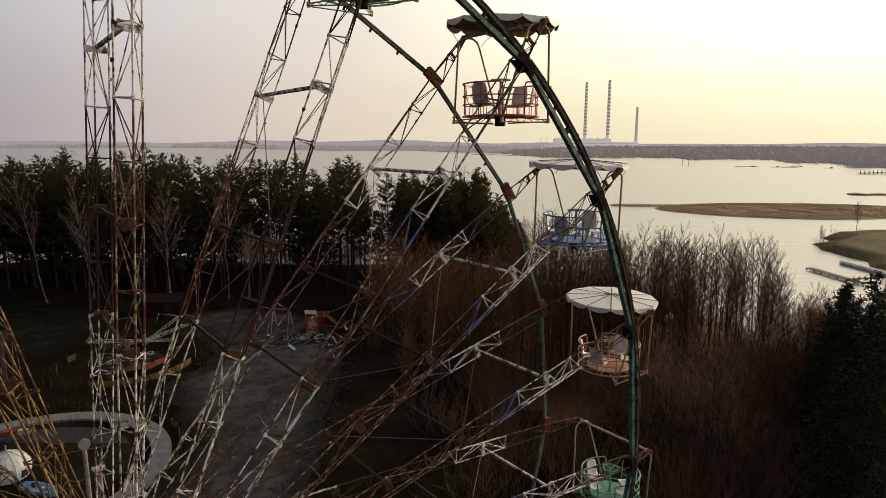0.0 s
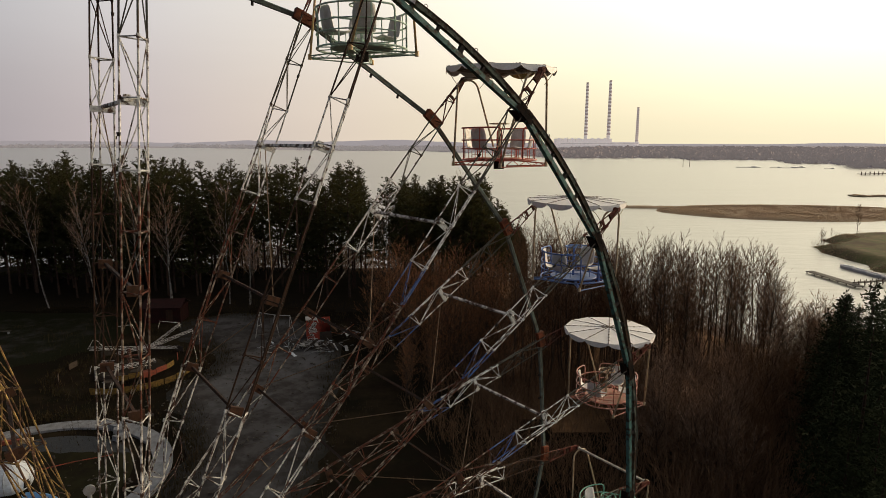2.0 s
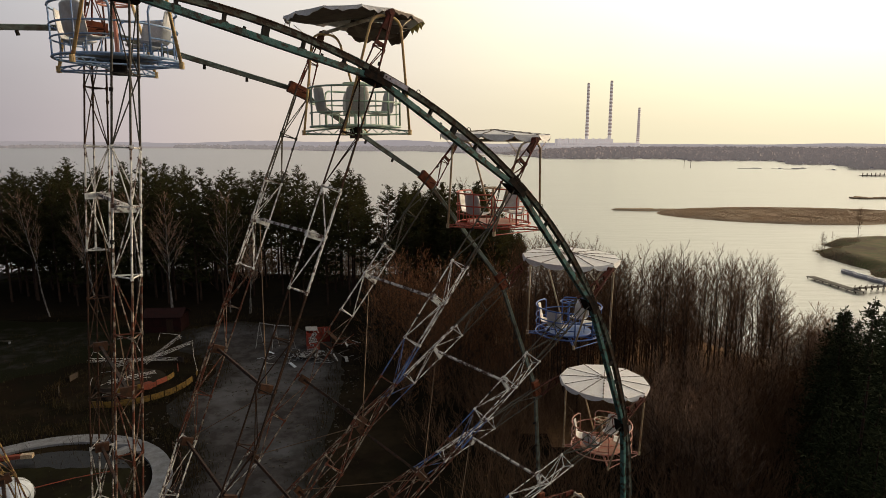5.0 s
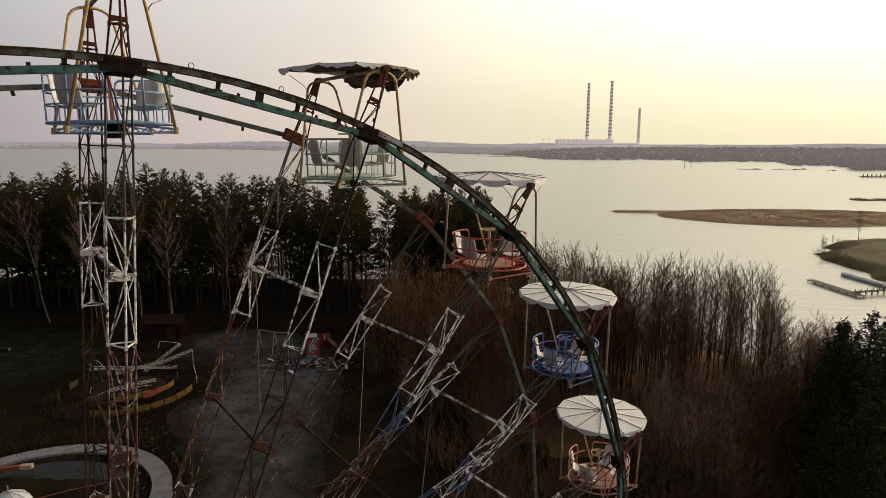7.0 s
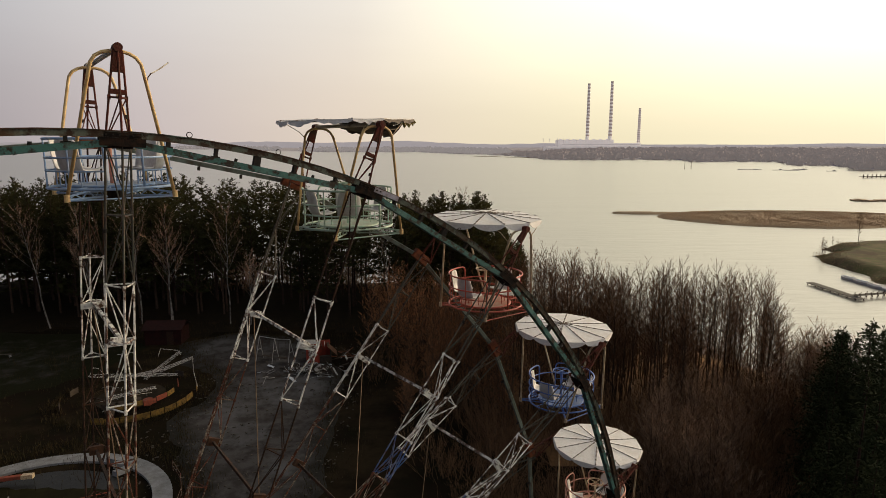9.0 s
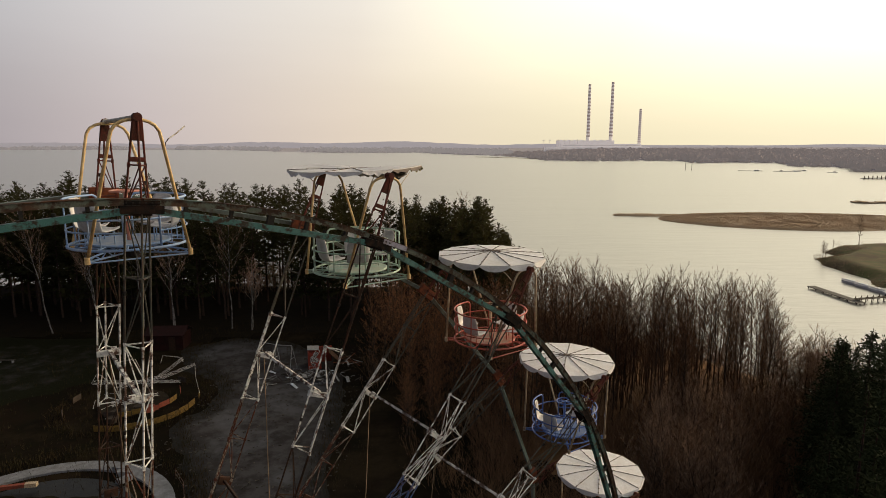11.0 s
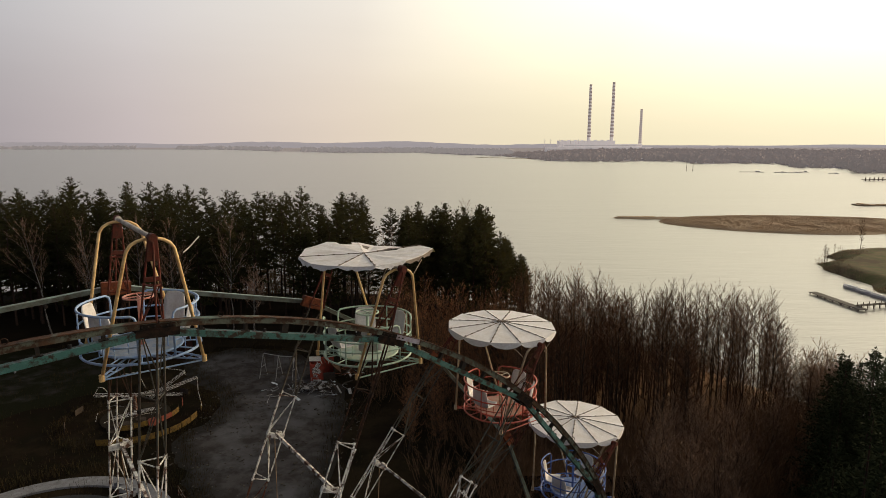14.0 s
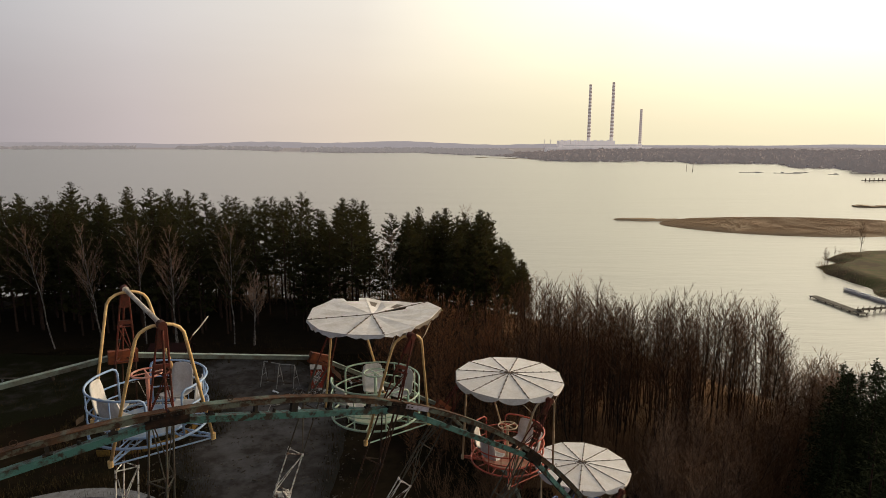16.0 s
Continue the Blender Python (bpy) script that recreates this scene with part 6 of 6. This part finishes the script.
def left_corner():
    d = thing("ball_cabin", on(-31.3, 41.0), "round white ribbed ride cabin with a short mast", "ride cabin")
    g, n, m = Geo(), 20, 8
    vs, fs = [], []
    for i in range(m + 1):
        t = -0.55 + (math.pi / 2 + 0.55) * i / m
        for j in range(n):
            a = 6.2832 * j / n
            k = 1.0 + (0.018 if j % 2 else 0.0)
            vs.append((1.45 * k * math.cos(t) * math.cos(a), 1.45 * k * math.cos(t) * math.sin(a), 1.15 + 1.25 * math.sin(t)))
    for i in range(m):
        for j in range(n):
            fs.append((i * n + j, i * n + (j + 1) % n, i * n + n + (j + 1) % n, i * n + n + j))
    g.add(vs, fs)
    part("shell", g, M_BALL, d)
    part("mast", Geo().pipe([(0, 0, 2.35), (0, 0, 2.95)], 0.05, 6), M_PALEMETAL, d)
    part("hatch", Geo().box((1.28, -0.3, 1.0), (0.3, 0.5, 0.5)), M_BLACK, d, "dark opening")
    for i in range(10):
        a = 6.2832 * i / 10
        pts = [(1.49 * math.cos(t) * math.cos(a), 1.49 * math.cos(t) * math.sin(a), 1.15 + 1.28 * math.sin(t)) for t in [-0.5 + 2.05 * j / 7 for j in range(8)]]
        part("rib", Geo().pipe(pts, 0.018, 4), M_PALEMETAL, d)
    b = thing("toy_boat", on(-28.3, 39.6, -18), "sky-blue hollow play boat lying on the ground", "play boat")
    g = Geo()
    vs, fs, n = [], [], 12
    for i in range(n + 1):
        x = -1.6 + 3.2 * i / n
        w = 0.55 * math.sqrt(max(0.02, 1 - (x / 1.68) ** 2))
        for y, z in ((-w * 0.55, 0.12), (-w, 0.55), (-w * 0.85, 0.55), (-w * 0.4, 0.25), (w * 0.4, 0.25), (w * 0.85, 0.55), (w, 0.55), (w * 0.55, 0.12)):
            vs.append((x, y, z))
    for i in range(n):
        for j in range(8):
            fs.append((i * 8 + j, i * 8 + (j + 1) % 8, i * 8 + 8 + (j + 1) % 8, i * 8 + 8 + j))
    fs += [tuple(range(7, -1, -1)), tuple(n * 8 + j for j in range(8))]
    g.add(vs, fs)
    part("hull", g, M_BLUEPLASTIC, b)
    part("thwart", Geo().box((0.2, 0, 0.42), (0.3, 0.8, 0.05)), M_WHITE_OLD, b)
    r = thing("fallen_plank", on(-36.2, 47.4, 10, 0.45), "long faded red beam with a pale end", "beam")
    part("beam", Geo().box((-1.0, 0, 0.15), (4.4, 0.35, 0.3), Matrix.Rotation(-0.05, 3, "Y")), M_REDBAND, r)
    part("end", Geo().box((1.6, 0, 0.26), (0.9, 0.42, 0.34)), M_CREAM, r)
    t = thing("red_shed", on(-39.6, 85.2, 4), "low dull red metal shed under the trees", "shed")
    part("wall", Geo().box((0, 0, 1.1), (5.0, 3.4, 2.2)), M_REDROOF, t)
    part("roof", Geo().plate([(-2.8, -2.0, 2.2), (2.8, -2.0, 2.2), (2.8, 0, 3.1), (-2.8, 0, 3.1)], 0.08, (0, -0.4, 1)).plate([(-2.8, 2.0, 2.2), (2.8, 2.0, 2.2), (2.8, 0, 3.1), (-2.8, 0, 3.1)], 0.08, (0, 0.4, 1)), M_REDROOF, t)
    part("door", Geo().box((1.0, -1.74, 0.95), (0.9, 0.06, 1.9)), M_BROWN, t)
    for x, y, tn in ((-58.5, 78.5, 5), (-61.5, 77.6, -4)):
        be = thing("bench", on(x, y, tn), "weathered park bench with pale slats", "bench", "benches on the grass")
        for j in range(3):
            part("slat", Geo().box((0, -0.15 + 0.15 * j, 0.46), (2.2, 0.11, 0.05)), M_RUBBLE, be)
        for x2 in (-0.8, 0.8):
            part("leg", Geo().box((x2, 0, 0.2), (0.1, 0.4, 0.5)), M_CONCRETE, be)


def ring_rail():
    r = thing("handrail", on(-31.5, 42.0), "thin bent rusty handrail beside the curved walk", "handrail")
    pts = []
    for i in range(7):
        a = radians(-34 + 13 * i)
        p = Vector((11.25 * math.cos(a), 11.25 * math.sin(a), 0))
        part("post", Geo().pipe([p + Vector((0, 0, -0.2)), p + Vector((0, 0, 0.95))], 0.025, 6), M_RUST, r)
        pts.append(p + Vector((0, 0, 0.95 + 0.04 * math.sin(i * 2.1))))
    part("top_rail", Geo().pipe(pts, 0.025, 6), M_RUST, r)
    part("mid_rail", Geo().pipe([p - Vector((0, 0, 0.45)) for p in pts], 0.018, 6), M_RUST, r)


carousel()
ring_rail()
kiosk()
junk_heap()
swing_frame()
left_corner()


# ---- litter, weeds and reeds ----
def blades(name, spots, lo, hi, wide, material, label, category):
    rnd = random.Random(41)
    g = Geo()
    for x, y, n, spread in spots:
        for _ in range(n):
            px, py = x + rnd.gauss(0, spread), y + rnd.gauss(0, spread)
            z = height(px, py)
            if z < LAKE - 0.6:
                continue
            h = rnd.uniform(lo, hi)
            a = rnd.uniform(0, 6.28)
            dx, dy = wide * math.cos(a), wide * math.sin(a)
            lx, ly = rnd.gauss(0, 0.22 * h), rnd.gauss(0, 0.22 * h)
            g.add([(px - dx, py - dy, z - 0.05), (px + dx, py + dy, z - 0.05), (px + lx, py + ly, z + h)], [(0, 1, 2)])
    return tagged(new(name, mesh_of(name, g, material)), label, category, kind="stuff")


def scatter():
    rnd = random.Random(42)
    weeds = []
    for i in range(60):
        a = 6.2832 * i / 60
        weeds.append((-34.9 + 7.7 * math.cos(a), 65.4 + 7.7 * math.sin(a), 34, 0.5))
        weeds.append((-31.5 + 11.9 * math.cos(a), 42.0 + 11.9 * math.sin(a), 60, 0.5))
        weeds.append((-31.5 + 12.9 * math.cos(a), 42.0 + 12.9 * math.sin(a), 30, 0.6))
    for _ in range(420):
        x, y = rnd.uniform(-62, -8), rnd.uniform(34, 96)
        if x + 31 > 0 and x > -28 and y < 84 and not (x > -12):
            continue
        weeds.append((x, y, 24, 0.8))
    for x, y in YARD:
        weeds.append((x, y, 30, 0.5))
    blades("dry_weeds", weeds, 0.15, 0.7, 0.03, M_WEED, "tufts of dry brown grass and weeds", "weeds")
    reeds = []
    for _ in range(1500):
        t, r = rnd.uniform(0, 6.28), math.sqrt(rnd.random())
        x, y = 172 + 66 * r * math.cos(t), 303 + 36 * r * math.sin(t)
        reeds.append((x, y, 28, 2.2))
    for _ in range(60):
        x = rnd.uniform(90, 135)
        reeds.append((x - 6, 326 - 0.1 * (x - 112) + rnd.gauss(0, 2.5), 5, 1.5))
    for _ in range(40):
        t = rnd.uniform(1.6, 4.4)
        reeds.append((189 + 74 * math.cos(t), 181 + 47 * math.sin(t), 6, 1.2))
    for _ in range(230):
        t, r = rnd.uniform(2.2, 3.6), rnd.uniform(0.90, 1.02)
        reeds.append((187 + 74 * r * math.cos(t), 172 + 58 * r * math.sin(t), 14, 1.3))
    blades("reeds", reeds, 0.12, 0.34, 0.16, M_REEDBLADE, "dry tan reeds on the island and shore", "reeds")
    g = Geo()
    for _ in range(1300):
        x, y = rnd.uniform(-29, -9), rnd.uniform(32, 84)
        s = rnd.uniform(0.03, 0.15)
        g.box((x, y, 0.16 + s * 0.15), (s * rnd.uniform(1, 3), s, s * 0.4), Matrix.Rotation(rnd.uniform(0, 3), 3, "Z"))
    tagged(new("debris", mesh_of("debris", g, M_RUBBLE)), "scattered small rubble and litter on asphalt", "debris", kind="stuff")


scatter()


# ---- along the water ----
M_PIER = mat("grey_pier_boards", (0.17, 0.155, 0.14), (0.10, 0.09, 0.08), 2, 0.5, 0.85, spec=0.2)


def waterside():
    p = thing("pier", pose(98.4, 152.0, LAKE, 0, 0, -84), "narrow grey wooden pier on posts", "pier")
    for i in range(16):
        part("deck_board", Geo().box((-8.4 + 1.12 * i, 0, 0.5), (1.04, 2.2, 0.16)), M_PIER, p)
    for i in range(7):
        for y in (-1.0, 1.0):
            part("post", Geo().pipe([(-8.4 + 2.8 * i, y, -1.0), (-8.4 + 2.8 * i, y, 0.45)], 0.12, 6), M_BROWN, p)
    q = thing("footbridge", pose(106.6, 147.2, LAKE, 0, 0, 14), "low plank walkway on thin posts over water", "footbridge")
    for i in range(12):
        part("deck_board", Geo().box((-7 + 1.25 * i, 0, 0.9), (1.15, 1.3, 0.1)), M_RUBBLE, q)
    for i in range(9):
        for y in (-0.6, 0.6):
            part("post", Geo().pipe([(-7 + 1.8 * i, y, -1.0), (-7 + 1.8 * i, y, 1.5)], 0.09, 5), M_BROWN, q)
    for x, y in ((111.4, 166.5), (111.8, 161.8), (112.3, 157.0), (112.9, 152.3)):
        b = thing("boat", pose(x, y, LAKE + 0.05, 0, 0, -82), "pale covered rowing boat moored by the bank", "boat", "boats by the bank")
        g = Geo()
        vs, fs, n = [], [], 8
        for i in range(n + 1):
            t = -2.6 + 5.2 * i / n
            w = 1.05 * math.sqrt(max(0.03, 1 - (t / 2.7) ** 2))
            for yy, zz in ((-w * 0.6, -0.2), (-w, 0.6), (0, 0.85), (w, 0.6), (w * 0.6, -0.2)):
                vs.append((t, yy, zz))
        for i in range(n):
            for j in range(5):
                fs.append((i * 5 + j, i * 5 + (j + 1) % 5, i * 5 + 5 + (j + 1) % 5, i * 5 + 5 + j))
        fs += [(4, 3, 2, 1, 0), tuple(n * 5 + j for j in range(5))]
        g.add(vs, fs)
        part("hull", g, M_CANOPY, b)
        part("cover", Geo().box((0.1, 0, 0.86), (3.0, 0.9, 0.1)), M_BALL if x < 112 else M_CANOPY, b)
    rnd = random.Random(51)
    tr, tw = build_alder(77, 9.0, 1, 1.6, start=0.3, limbs=26, girth=0.10, thin=0.03)
    sp = tree_proto("young_tree", "small bare tree on the lawn by the lake", "tree", "young trees on the shore", (("trunk", tr, M_BARK), ("crown", tw, M_TWIG)))
    plant([sp], [(149.0, 220.0, 1.2), (126.0, 203.0, 0.7), (123.5, 199.0, 0.6), (130.0, 208.0, 0.6), (120.5, 193.0, 0.4), (136.0, 214.0, 0.45)], rnd, 0.95, 1.05)
    for x, y, L, w in ((416, 850, 30, 5), (462, 830, 20, 4), (448, 838, 14, 4), (500, 805, 12, 4), (484, 850, 18, 3)):
        f = thing("pontoon", pose(x, y, LAKE, 0, 0, rnd.uniform(-25, 5)), "flat pale floating pontoon far out on the lake", "pontoon", "pontoons")
        part("deck", Geo().box((0, 0, 0.2), (L, w, 0.7)), M_CANOPY, f)
        part("cabin", Geo().box((L * 0.25, 0, 1.0), (L * 0.2, w * 0.6, 1.0)), M_CANOPY, f)
    for x in (334, 343):
        m = thing("marker_pole", pose(x, 868, LAKE), "thin dark marker pole standing in the lake", "pole", "marker poles")
        part("pole", Geo().pipe([(0, 0, -1), (0, 0, 11)], 0.35, 6, 0.2), M_BROWN, m)
    for i, (x, y, L, a) in enumerate(((456, 657, 38, 12), (478, 648, 28, 20))):
        d = thing("jetty", pose(x, y, LAKE, 0, 0, a), "low jetty with railings on the far shore", "jetty", "jetties")
        part("deck", Geo().box((0, 0, 1.2), (L, 5, 0.6)), M_WOOD, d)
        for j in range(8):
            part("post", Geo().box((-L / 2 + L * j / 7, -2.4, 1.6), (0.6, 0.6, 4.4)), M_BROWN, d)
    for pts, lab in ((((80, 1700), (215, 1520)), "breakwater"), (((215, 1512), (275, 1440)), "breakwater"), (((262, 397), (310, 392)), "sand_spit")):
        (x0, y0), (x1, y1) = pts
        g = Geo()
        n = 14
        for i in range(n):
            a, b = Vector((x0, y0, LAKE)).lerp(Vector((x1, y1, LAKE)), i / n), Vector((x0, y0, LAKE)).lerp(Vector((x1, y1, LAKE)), (i + 1) / n)
            g.beam(a, b, 7 + 3 * math.sin(i), 1.6 + 0.6 * math.sin(i * 1.7))
        tagged(new(lab, mesh_of(lab, g, M_REED)), "low strip of land reaching into the lake", "spit", kind="structure")


waterside()
